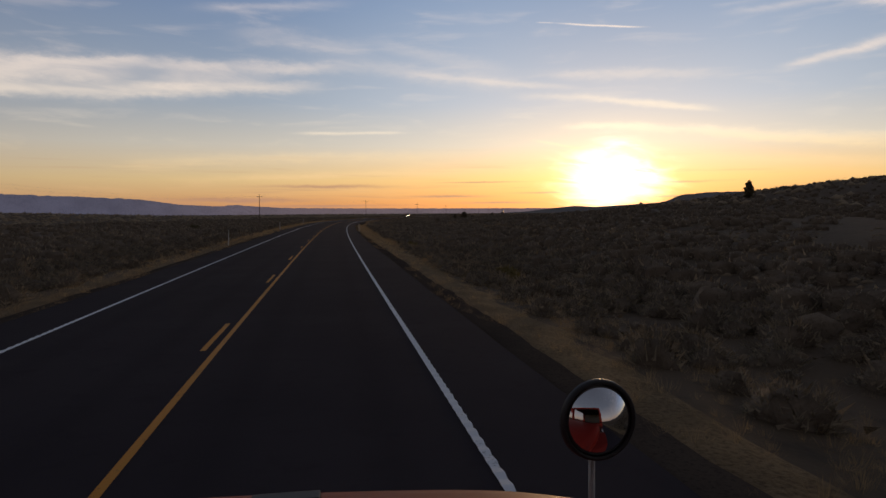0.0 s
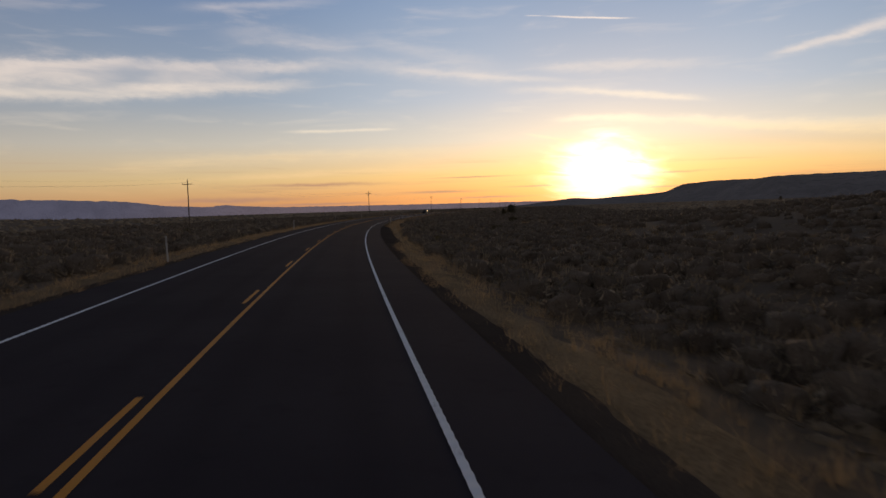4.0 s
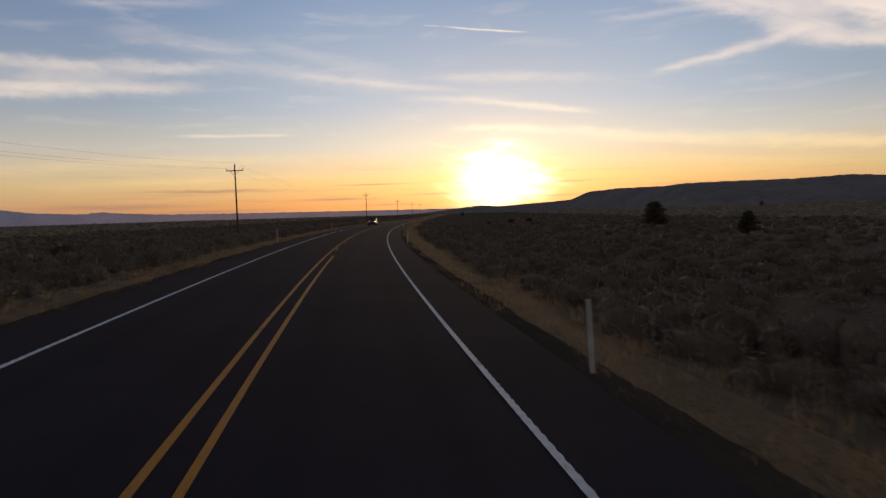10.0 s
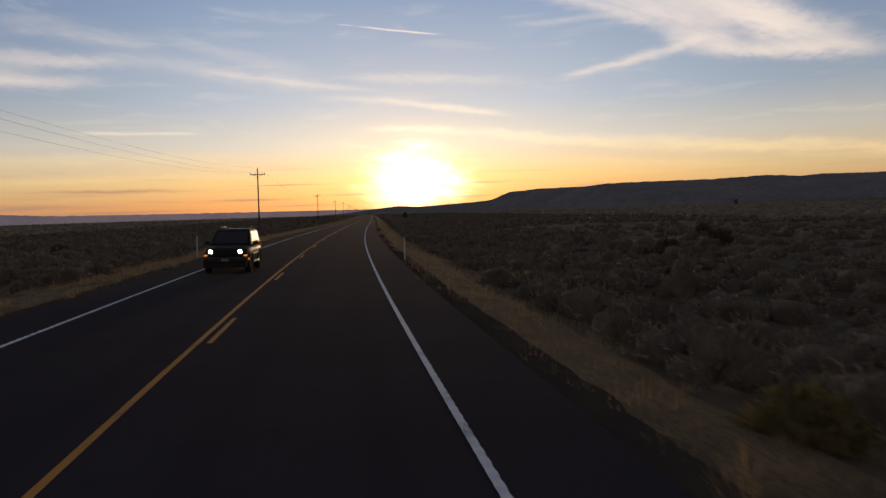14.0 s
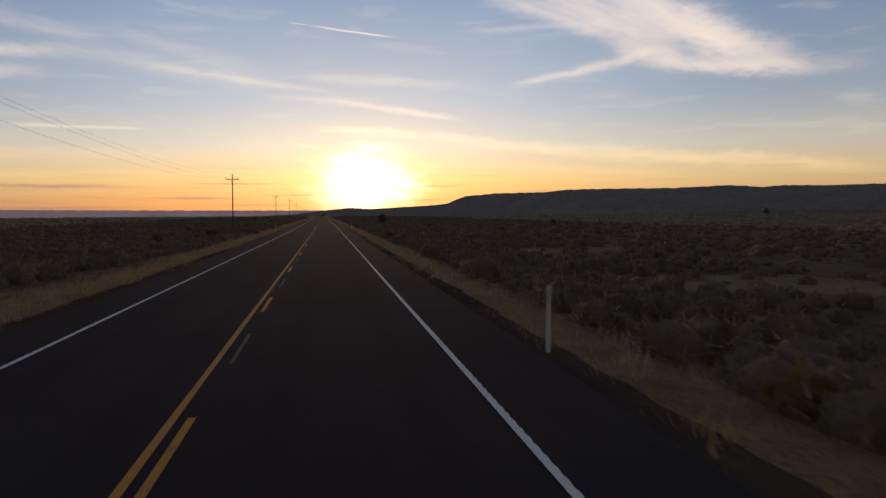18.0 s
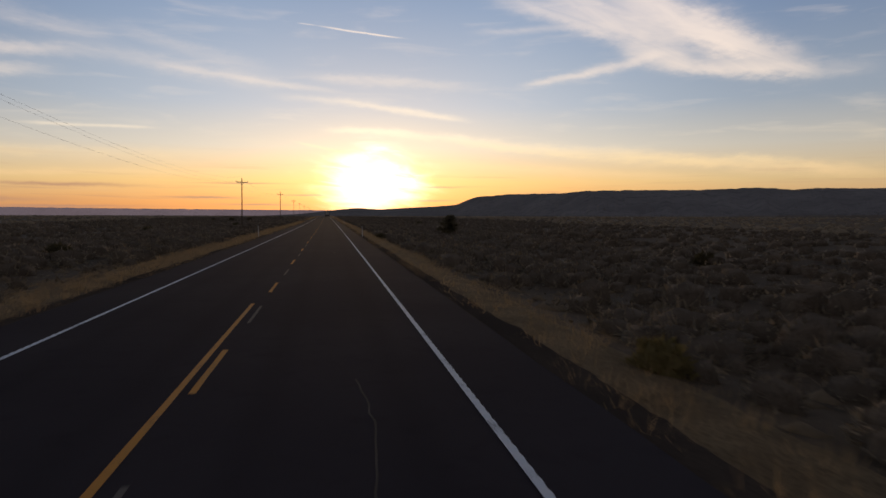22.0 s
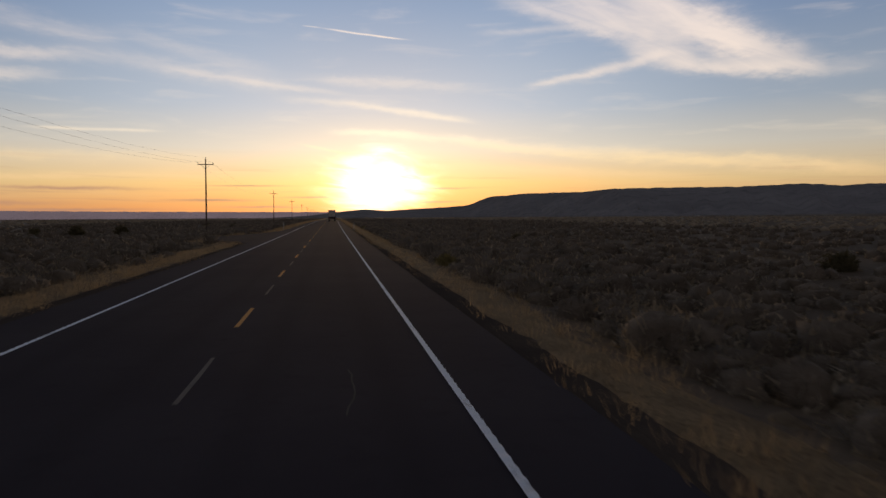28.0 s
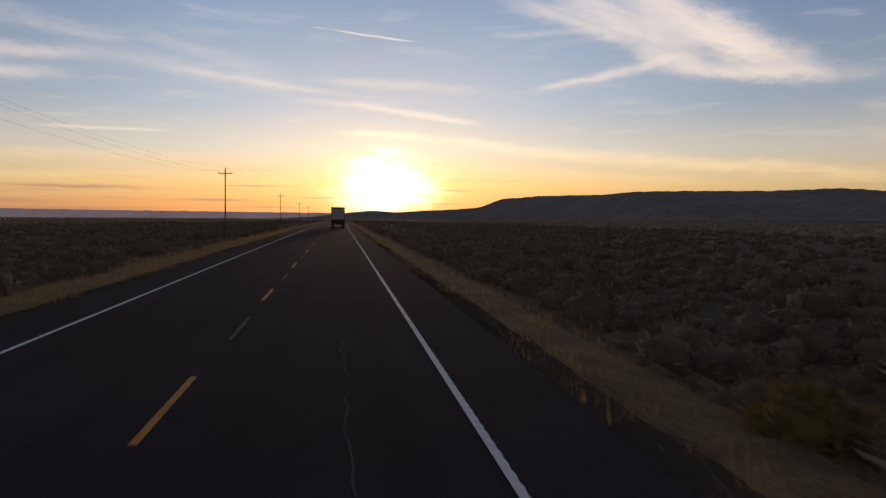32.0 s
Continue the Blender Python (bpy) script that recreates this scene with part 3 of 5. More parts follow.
# paved turnout on the west side
ap_s = [887, 889, 892, 895, 899, 906, 912, 920, 934]
ap_d = [-5.3, -6.6, -8.3, -10.0, -11.0, -10.4, -8.7, -7.4, -5.3]
v = []
for a, b in zip(ap_s, ap_d):
    for q, low in ((-EDGE + .15, .012), (b * .5 - EDGE * .5, .012), (b, .02), (b - .45, .30)):
        x, y = at_road(a, q)
        v.append((float(x), float(y), float(road_z(a, q)) - low))
apron = mesh_object("turnout", v, [(i * 4 + j, i * 4 + 4 + j, i * 4 + 5 + j, i * 4 + 1 + j) for i in range(8) for j in range(3)], OLD_ASPHALT)
tagged(apron, "dark grey paved turnout joining the highway", "turnout", kind="structure")


# ============ the distance ============
def ridge(name, profile, centre_xy, far, near, mat, label, seed, rough=.05, steps=6, base=-8.0, toe=0.0, closer=((0, 1), (1, 1))):
    """A range of hills round a point: azimuth and height angle of its crest in degrees; its foot lies nearer."""
    az = np.arange(profile[0][0], profile[-1][0], .22)
    pa = np.array(profile)
    h = np.interp(az, pa[:, 0], pa[:, 1])
    h = np.convolve(np.pad(h, 1, "edge"), [.2, .6, .2], "valid")
    rnd = [noise.fractal((float(a) * 1.6, seed, 0), 1.0, 2.0, 4) for a in az]
    h = h * (1 + rough * np.array(rnd))
    v = []
    reach = np.interp(az, closer[0], closer[1])      # share of the distance at each azimuth
    for i in range(steps + 1):
        u = i / steps
        for a, e, w in zip(az, h, reach):
            g = noise.fractal((float(a) * .9, u * 2.5, seed + 4.0), 1.0, 2.0, 4)
            r = (near + (far - near) * u + (140 * g * (1 - u) if 0 < i < steps else 0) * far / 4500) * w
            top = far * w * math.tan(radians(e)) + 2.4
            z = base + (top - base) * (toe + (1 - toe) * u) ** (1.5 + .35 * g) if i else base - 6
            v.append((centre_xy[0] + r * math.sin(radians(a)), centre_xy[1] + r * math.cos(radians(a)), z))
    for a, w in zip(az, reach):                      # back side
        r = far * w + 250
        v.append((centre_xy[0] + r * math.sin(radians(a)), centre_xy[1] + r * math.cos(radians(a)), base - 10))
    n = len(az)
    f = [(i * n + j, i * n + j + 1, (i + 1) * n + j + 1, (i + 1) * n + j) for i in range(steps + 1) for j in range(n - 1)]
    ob = mesh_object(name, v, f, mat, smooth=False)
    slopes[name] = (az, np.array(v[:(steps + 1) * n]).reshape(steps + 1, n, 3))
    return tagged(ob, label, "hills", kind="structure")


slopes = {}
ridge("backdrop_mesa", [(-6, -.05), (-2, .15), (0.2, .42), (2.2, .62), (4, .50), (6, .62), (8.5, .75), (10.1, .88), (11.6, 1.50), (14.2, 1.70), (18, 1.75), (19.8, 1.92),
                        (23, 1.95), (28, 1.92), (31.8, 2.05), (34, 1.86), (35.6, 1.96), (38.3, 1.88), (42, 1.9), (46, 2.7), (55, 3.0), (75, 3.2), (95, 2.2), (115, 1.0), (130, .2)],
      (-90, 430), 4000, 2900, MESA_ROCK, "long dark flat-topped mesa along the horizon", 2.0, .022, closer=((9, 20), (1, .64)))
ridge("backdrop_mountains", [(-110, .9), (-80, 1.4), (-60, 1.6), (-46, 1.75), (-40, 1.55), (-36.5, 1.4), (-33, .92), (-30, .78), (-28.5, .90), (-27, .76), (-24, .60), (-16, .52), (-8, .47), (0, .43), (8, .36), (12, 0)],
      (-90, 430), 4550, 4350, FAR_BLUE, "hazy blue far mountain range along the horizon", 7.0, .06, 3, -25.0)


# ============ poles and wires ============
def utility_pole():
    root = new("utility_pole")
    bm = bmesh.new()
    tube(bm, (0, 0, -2.2), (0, 0, 10.8), .14, .09, 14)
    part("shaft", bm, POLE_WOOD, root)
    bm = bmesh.new()
    box(bm, -1.22, 1.22, -.165, -.065, 9.87, 10.00, .012)
    part("crossarm", bm, POLE_WOOD, root)
    for x in (-1, 1):
        bm = bmesh.new()
        tube(bm, (x * .62, -.19, 9.86), (0, -.16, 9.25), .022, sides=6)
        part("arm_brace", bm, STEEL, root)
    for x, z in ((-1.15, 10.0), (1.15, 10.0), (0, 10.8)):
        bm = bmesh.new()
        tube(bm, (x, -.11 if x else 0, z), (x, -.11 if x else 0, z + .12), .014, sides=6)
        tube(bm, (x, -.11 if x else 0, z + .10), (x, -.11 if x else 0, z + .18), .075, .06, 10)
        tube(bm, (x, -.11 if x else 0, z + .19), (x, -.11 if x else 0, z + .27), .058, .035, 10)
        part("insulator", bm, PORCELAIN, root, "brown porcelain insulator")
    bm = bmesh.new()
    box(bm, -.055, .055, .13, .15, 1.6, 1.75, .004)
    part("tag", bm, STEEL, root)
    return tagged(root, "weathered wooden utility pole with one crossarm and three insulators", "utility pole", "roadside power line")


POLES = [(-117.0, 113.0, 10.3), (-114.1, 246.6, 10.55), (-111.5, 380.6, 10.7), (-110.8, 516.0, 10.8), (-111.7, 651.2, 10.9), (-112.6, 787.5, 11.3), (-113.8, 924.8, 12.9),
         (-114.8, 1057.9, 13.0), (-116.6, 1194.5, 13.4), (-117.6, 1329, 13.4), (-118.6, 1464, 13.4), (-119.6, 1599, 13.4), (-120.6, 1734, 13.4), (-121.6, 1869, 13.4), (-122.6, 2004, 13.4)]


def flat_z(x, y):
    """Ground height below a place, by the nearest distance along the road."""
    j = int(np.argmin(np.hypot(_rx - x, _ry - y)))
    a = _hd[j]
    return float(ground_z(_rs[j], (x - _rx[j]) * np.cos(a) - (y - _ry[j]) * np.sin(a)))


first = None
pole_z = []
for x, y, top in POLES:
    z = top - 11.0                                   # the deeper a pole is set, the lower its top
    pole_z.append(z)
    lean = pose(x, y, z, random.uniform(-.6, .6), random.uniform(-.7, .7), random.uniform(-3, 3))
    if first is None:
        first = utility_pole()
        first.matrix_basis = lean
    else:
        copy_thing(first, lean)
for dx, dz in ((-1.15, 10.26), (1.15, 10.26), (0, 11.06)):
    bm = bmesh.new()
    for (x0, y0, _a), (x1, y1, _b), z0, z1 in zip(POLES, POLES[1:], pole_z, pole_z[1:]):
        prev = None
        for q in range(17):
            u = q / 16
            p = Vector((x0 + (x1 - x0) * u + dx, y0 + (y1 - y0) * u - .1, z0 + (z1 - z0) * u + dz - 2.2 * 4 * u * (1 - u)))
            if prev is not None:
                tube(bm, prev, p, .0055, sides=4)
            prev = p
    tagged(part("power_line", bm, WIRE), "thin sagging conductor strung between the poles", "power line", "conductors of the power line")


# ============ delineator posts ============
def delineator():
    root = new("delineator_post")
    bm = bmesh.new()
    box(bm, -.042, .042, -.012, .012, -.3, 1.25, .006)
    box(bm, -.012, .012, -.03, -.012, -.3, 1.2, .003)
    part("post", bm, POST_WHITE, root)
    bm = bmesh.new()
    box(bm, -.038, .038, -.037, -.031, 1.02, 1.19, .004)
    part("reflector", bm, PALE_REFLECT, root, "pale reflector plate")
    return tagged(root, "slim white flexible delineator post on the grassy shoulder", "delineator post", "posts along the highway")


first = None
for d, spots in ((5.5, (102, 257.5, 305.5, 357.5, 404.5, 450.2, 542.9, 636.7, 727, 818, 937.5)),
                 (-6.0, (55.3, 101.5, 150, 205.5, 258.5, 306.5, 356, 405.2, 454, 543, 638, 727, 942.5))):
    for s0 in spots:
        x, y = at_road(s0, d)
        m = pose(float(x), float(y), float(ground_z(s0, d)), random.uniform(-2, 2), random.uniform(-3, 3), -math.degrees(float(centre(s0)[2])) + random.uniform(-6, 6))
        if first is None:
            first = delineator()
            first.matrix_basis = m
        else:
            copy_thing(first, m)


# ============ vehicles ============
def wheel(parent, x, y, r, w, name="wheel"):
    bm = bmesh.new()
    prof = [(r * .62, -w / 2), (r * .93, -w / 2), (r, -w * .36), (r, w * .36), (r * .93, w / 2), (r * .62, w / 2)]
    rings = []
    for q in range(24):
        a = 2 * math.pi * q / 24
        rings.append([bm.verts.new((x + v, y + u * math.cos(a), r + u * math.sin(a))) for u, v in prof])
    for q in range(24):
        for i in range(len(prof) - 1):
            bm.faces.new((rings[q][i], rings[q][i + 1], rings[(q + 1) % 24][i + 1], rings[(q + 1) % 24][i]))
    tyre = part(name, bm, RUBBER, parent, "black tyre", True)
    bm = bmesh.new()
    tube(bm, (x - w * .34, y, r), (x + w * .34, y, r), r * .63, sides=20)
    tube(bm, (x - w * .44, y, r), (x + w * .44, y, r), r * .22, sides=12)
    part("rim", bm, STEEL, tyre, "steel rim")


def shape(bm, outline, x0, x1, inset=0.0, top=0.0):
    """A body from a side outline of (y, z), narrowed by inset above the height top."""
    a = [bm.verts.new((x0 + (inset if z > top else 0), y, z)) for y, z in outline]
    b = [bm.verts.new((x1 - (inset if z > top else 0), y, z)) for y, z in outline]
    bm.faces.new(a[::-1])
    bm.faces.new(b)
    for i in range(len(a)):
        j = (i + 1) % len(a)
        bm.faces.new((a[i], a[j], b[j], b[i]))
    bmesh.ops.recalc_face_normals(bm, faces=bm.faces)


def box_part(name, parent, dims, mat, bevel=0.01, label=""):
    bm = bmesh.new()
    box(bm, *dims, bevel)
    return part(name, bm, mat, parent, label)


def semi_trailer(s0, d):
    """A tractor with a box trailer that stands with its rear doors at s0."""
    root = new("semi_truck")
    box_part("trailer_box", root, (-1.28, 1.28, .12, 14.2, 1.12, 4.08), TRAILER_SIDE, .03, "tan trailer side panels")
    box_part("rear_frame", root, (-1.30, 1.30, 0, .12, 1.02, 4.10), TRAILER_DARK, .02, "dark steel rear frame")
    for x in (-1, 1):
        door = box_part("rear_door", root, (min(x * .02, x * 1.18), max(x * .02, x * 1.18), -.05, -.002, 1.72, 3.80), TRAILER, .012, "pale grey rear door")
        for u in (.38, .82):
            bm = bmesh.new()
            tube(bm, (x * u, -.085, 1.62), (x * u, -.085, 3.9), .02, sides=8)
            part("lock_rod", bm, STEEL, door)
        for z in (1.95, 2.8, 3.6):
            box_part("hinge", door, (x * 1.20 - .05, x * 1.20 + .05, -.07, -.045, z, z + .09), STEEL, .005)
        box_part("lower_panel", root, (min(x * .02, x * 1.18), max(x * .02, x * 1.18), -.045, -.002, 1.16, 1.69), TRAILER_DARK, .012)
        box_part("tail_lamp", root, (x * 1.02 - .09, x * 1.02 + .09, -.05, -.002, 1.045, 1.10), TAILLAMP, .008, "red tail lamp")
        box_part("mud_flap", root, (x * .93 - .30, x * .93 + .30, .55, .57, .22, 1.0), DARK_PLASTIC, .004)
        box_part("bumper_post", root, (x * .45 - .05, x * .45 + .05, .05, .13, .5, 1.05), STEEL, .01)
    box_part("bumper_bar", root, (-1.15, 1.15, .03, .13, .44, .55), STEEL, .015, "red and white bumper bar")
    box_part("chassis_rail", root, (-.5, .5, .3, 14.0, .95, 1.12), TRAILER_DARK, .02)
    for y in (1.3, 2.6, 11.6, 12.9):
        for x in (-1.0, 1.0):
            wheel(root, x, y, .51, .55)
    for x in (-.9, .9):
        wheel(root, x, 17.3, .51, .3)
    bm = bmesh.new()
    shape(bm, [(14.7, 1.0), (18.6, .7), (18.7, 1.75), (17.3, 1.95), (16.9, 2.9), (15.6, 3.7), (14.7, 3.8)], -1.15, 1.15, .12, 2.4)
    part("cab", bm, RED_BODY, root, "dark red cab")
    box_part("fuel_tank", root, (-1.15, -.7, 14.0, 15.6, .5, 1.0), STEEL, .12)
    box_part("fuel_tank", root, (.7, 1.15, 14.0, 15.6, .5, 1.0), STEEL, .12)
    box_part("frame_rail", root, (-.45, .45, 11, 18.4, .7, .95), TRAILER_DARK, .02)
    x, y, a = (float(v) for v in centre(s0))
    root.matrix_basis = pose(x + math.cos(a) * d, y - math.sin(a) * d, float(road_z(s0, d)), 0, 0, -math.degrees(a))
    return tagged(root, "box trailer truck with pale rear doors in the driving lane", "truck")


TRAILER_SIDE = material("tan_trailer_side", plain((.28, .16, .09), .25), .5)
semi_trailer(1077.5, 1.75)


def rounded(hx, y0, y1, r, n=5):
    """Outline of a rectangle with rounded corners, as (x, y)."""
    out = []
    for cx, cy, a0 in ((hx - r, y1 - r, 0), (-hx + r, y1 - r, 90), (-hx + r, y0 + r, 180), (hx - r, y0 + r, 270)):
        for q in range(n):
            a = radians(a0 + 90 * q / (n - 1))
            out.append((cx + r * math.cos(a), cy + r * math.sin(a)))
    return out


def loft(rings):
    """A closed skin through rings of equal length."""
    bm = bmesh.new()
    vs = [[bm.verts.new(p) for p in ring] for ring in rings]
    n = len(vs[0])
    for a, b in zip(vs, vs[1:]):
        for q in range(n):
            bm.faces.new((a[q], a[(q + 1) % n], b[(q + 1) % n], b[q]))
    bm.faces.new(vs[0])
    bm.faces.new(vs[-1])
    bmesh.ops.recalc_face_normals(bm, faces=bm.faces)
    return bm


def pane(corners, thick=.012):
    bm = bmesh.new()
    bm.faces.new([bm.verts.new(v) for v in corners])
    bmesh.ops.solidify(bm, geom=bm.faces[:], thickness=thick)
    return bm


def oncoming_suv(s0, d):
    """A compact off-road car: round lamps, flared arches, raked screen, roof rails. Its nose points to -y."""
    root = new("suv")
    rings = []
    for y, w, lo, top in ((-2.14, .66, .50, .90), (-2.10, .76, .46, .97), (-1.98, .83, .44, 1.03), (-1.6, .86, .42, 1.07), (-1.0, .875, .40, 1.12),
                          (0, .88, .38, 1.10), (1.4, .88, .40, 1.11), (1.95, .86, .44, 1.12), (2.10, .80, .48, 1.08), (2.15, .70, .52, 1.0)):
        half = [(0, top), (.45 * w, top - .004), (.78 * w, top - .02), (.93 * w, top - .07), (w, top - .20), (w * 1.01, (lo + top) / 2), (w * .97, lo + .12), (w * .9, lo)]
        rings.append([(x, y, z) for x, z in half] + [(-x, y, z) for x, z in half[:0:-1]])
    part("body", loft(rings), CAR_PAINT, root, "dark green-black body", True)
    rings = [[(x, y, z) for x, y in rounded(hx, y0, y1, .10)] for z, hx, y0, y1 in
             ((1.04, .83, -1.02, 2.06), (1.16, .81, -.88, 2.04), (1.40, .765, -.60, 1.98), (1.62, .715, -.35, 1.90), (1.70, .69, -.22, 1.84), (1.745, .63, -.10, 1.74), (1.76, .50, .1, 1.5))]
    part("cabin", loft(rings), CAR_PAINT, root, "dark cabin with a pale-lit roof", True)
    part("windscreen", pane(((-.70, -.895, 1.17), (.70, -.895, 1.17), (.61, -.365, 1.645), (-.61, -.365, 1.645))), GLASS, root, "dark reflective windscreen")
    for x in (-1, 1):
        for y0, y1, w0, w1 in ((-.62, .22, -.26, .22), (.29, 1.02, .29, 1.0), (1.10, 1.86, 1.08, 1.72)):
            part("side_window", pane(((x * .818, y0, 1.17), (x * .818, y1, 1.17), (x * .722, w1, 1.62), (x * .722, w0, 1.62))), TINTED, root)
        bm = bmesh.new()
        tube(bm, (x * .57, -2.06, .885), (x * .57, -2.165, .885), .125, .118, 24)
        lamp_cup = part("headlight", bm, CAR_PAINT, root, "round lit headlight", True)
        bm = bmesh.new()
        tube(bm, (x * .57, -2.165, .885), (x * .57, -2.180, .885), .080, .062, 24)
        part("lamp", bm, HEADLAMP, lamp_cup, "bright warm white lamp")
        box_part("turn_signal", root, (x * .74 - .085, x * .74 + .085, -2.125, -2.0, .70, .76), AMBER_LAMP, .02, "lit amber turn signal")
        box_part("side_marker", root, (x * .885 - .02, x * .885 + .02, -1.98, -1.90, .56, .61), AMBER_LAMP, .008, "lit amber side marker")
        box_part("tail_lamp", root, (x * .82 - .04, x * .82 + .04, 2.0, 2.12, .92, 1.16), TAILLAMP, .02, "red tail lamp")
        box_part("fog_lamp", root, (x * .55 - .06, x * .55 + .06, -2.22, -2.16, .47, .55), DARK_PLASTIC, .02)
        box_part("door_mirror", root, (x * .98 - .10, x * .98 + .10, -.72, -.60, 1.10, 1.26), DARK_PLASTIC, .035, "black door mirror")
        box_part("side_moulding", root, (x * .895 - .012, x * .895 + .012, -.85, 1.05, .70, .76), MOULDING, .01, "smooth door moulding")
        box_part("side_step", root, (x * .87 - .07, x * .87 + .07, -.8, .9, .36, .42), MOULDING, .02, "side step below the doors")
        bm = bmesh.new()
        rail = [(.02, 1.76), (.12, 1.80), (.5, 1.815), (1.3, 1.81), (1.62, 1.79), (1.72, 1.74)]
        for (ya, za), (yb, zb) in zip(rail, rail[1:]):
            tube(bm, (x * .60, ya, za), (x * .60, yb, zb), .02, sides=8)
        part("roof_rail", bm, DARK_PLASTIC, root, "black roof rail")
        for y in (-1.36, 1.30):
            wheel(root, x * .78, y, .36, .24)
            bm = bmesh.new()
            arc = [(y + .47 * math.cos(radians(q)), .36 + .47 * math.sin(radians(q))) for q in range(-12, 193, 17)]
            for (ya, za), (yb, zb) in zip(arc, arc[1:]):
                tube(bm, (x * .875, ya, za), (x * .875, yb, zb), .055, sides=8)
            part("wheel_arch_flare", bm, DARK_PLASTIC, root, "black arch flare", True)
        for y in (.255, 1.06):
            box_part("door_handle", root, (x * .885 - .012, x * .885 + .012, y - .10, y + .02, .98, 1.01), DARK_PLASTIC, .006)
    grille = box_part("grille", root, (-.36, .36, -2.165, -2.12, .72, .96), CAR_PAINT, .03)
    for q in range(7):
        box_part("grille_slot", grille, (-.295 + .09 * q - .022, -.295 + .09 * q + .022, -2.172, -2.16, .75, .93), DARK_PLASTIC, .008)
    # added dark block that stands in for the shadow below the nose
    box_part("under_bumper_shade", root, (-.80, .80, -2.12, -1.75, .24, .46), DARK_PLASTIC, .05, "dark block in place of the shade under the bumper")
    box_part("underbody", root, (-.70, .70, -1.75, 1.9, .26, .42), DARK_PLASTIC, .02)
    box_part("bumper", root, (-.86, .86, -2.24, -2.0, .44, .66), DARK_PLASTIC, .06, "black plastic bumper")
    box_part("number_plate", root, (-.15, .15, -2.255, -2.24, .50, .61), PLATE, .004, "dull grey blank plate")
    x, y, a = (float(v) for v in centre(s0))
    root.matrix_basis = pose(x + math.cos(a) * d, y - math.sin(a) * d, float(road_z(s0, d)), 0, float(np.interp(s0, _ba[:, 0], _ba[:, 1])), -math.degrees(a))
    return tagged(root, "dark compact SUV with lit round headlights in the oncoming lane", "car")


AMBER_LAMP = glow("amber_lamp", (1.0, .30, .03), .9)
MOULDING = material("satin_moulding", plain((.22, .20, .19), .1), .3, .3, .5)
oncoming_suv(444.2, -2.32)


# ============ plants ============
def clump(seed, sprays, wide, tall, spray, rings=3, sectors=8, core=.62):
    """One bush: upright sprays of small leaves that fan out to a lumpy dome, round a core of twigs.
    Gives points, triangles, which of them are twigs, and the way that the dome faces at each point."""
    r = np.random.RandomState(seed)

    def skin(a, el, k):
        lump = 1 + .16 * np.sin(a * 3 + seed) * np.sin(el * 2) + .13 * np.sin(a * 5 + 2 * seed) * np.sin(el) + .10 * np.sin(el * 7 + a * 2 + seed)
        q = k * lump
        return np.stack([np.cos(a) * np.sin(el) * q * wide, np.sin(a) * np.sin(el) * q * wide, np.cos(el) * q * tall], -1)

    v, f = [skin(np.zeros(1), np.zeros(1), core)], []
    for i in range(1, rings + 1):
        a = np.arange(sectors) * 2 * np.pi / sectors + .4 * i
        ring = skin(a, np.full(sectors, i / rings * 1.62), core * r.uniform(.84, 1.14, sectors))
        v.append(ring + np.array([0, 0, -.06 if i == rings else 0]))
        for q in range(sectors):
            n, o = (q + 1) % sectors, 1 + (i - 1) * sectors
            if i == 1:
                f.append((0, o + q, o + n))
            else:
                f += [(o - sectors + q, o + q, o + n), (o - sectors + q, o + n, o - sectors + n)]
    v = np.concatenate(v)
    a, el = r.uniform(0, 2 * np.pi, sprays), np.arccos(r.uniform(.04, 1, sprays))
    tip = skin(a, el, r.uniform(.84, 1.10, sprays))
    foot = skin(a + r.normal(0, .25, sprays), el + r.normal(0, .18, sprays), core * r.uniform(.75, 1.05, sprays)) - np.array([0, 0, .10 * tall])
    out = tip / np.array([wide ** 2, wide ** 2, tall ** 2]) + np.array([0, 0, .35 / tall])
    out /= np.linalg.norm(out, axis=1, keepdims=True) + 1e-6
    side = np.cross(tip - foot, out + r.normal(0, .8, (sprays, 3)))
    side /= np.linalg.norm(side, axis=1, keepdims=True) + 1e-6
    half = side * spray * r.uniform(.6, 1.4, (sprays, 1))
    broad = (r.uniform(0, 1, (sprays, 1)) < .5) * 1.0    # some widen towards their tips, some taper
    mid = tip * .35 + foot * .65
    w = np.stack([mid - half * (1.2 - .9 * broad), mid + half * (1.2 - .9 * broad), tip + half * broad], 1)
    flip = np.einsum("ij,ij->i", np.cross(w[:, 1] - w[:, 0], w[:, 2] - w[:, 0]), out) < 0
    w[flip] = w[flip][:, [1, 0, 2]]
    twigs = np.concatenate([np.full(len(f), rings > 1), np.zeros(sprays, bool)])
    f = np.concatenate([np.array(f), np.arange(sprays * 3).reshape(-1, 3) + len(v)])
    way = np.concatenate([v / (np.linalg.norm(v, axis=1, keepdims=True) + 1e-6), np.repeat(out, 3, 0)])
    return np.concatenate([v, w.reshape(-1, 3)]), f, twigs, way


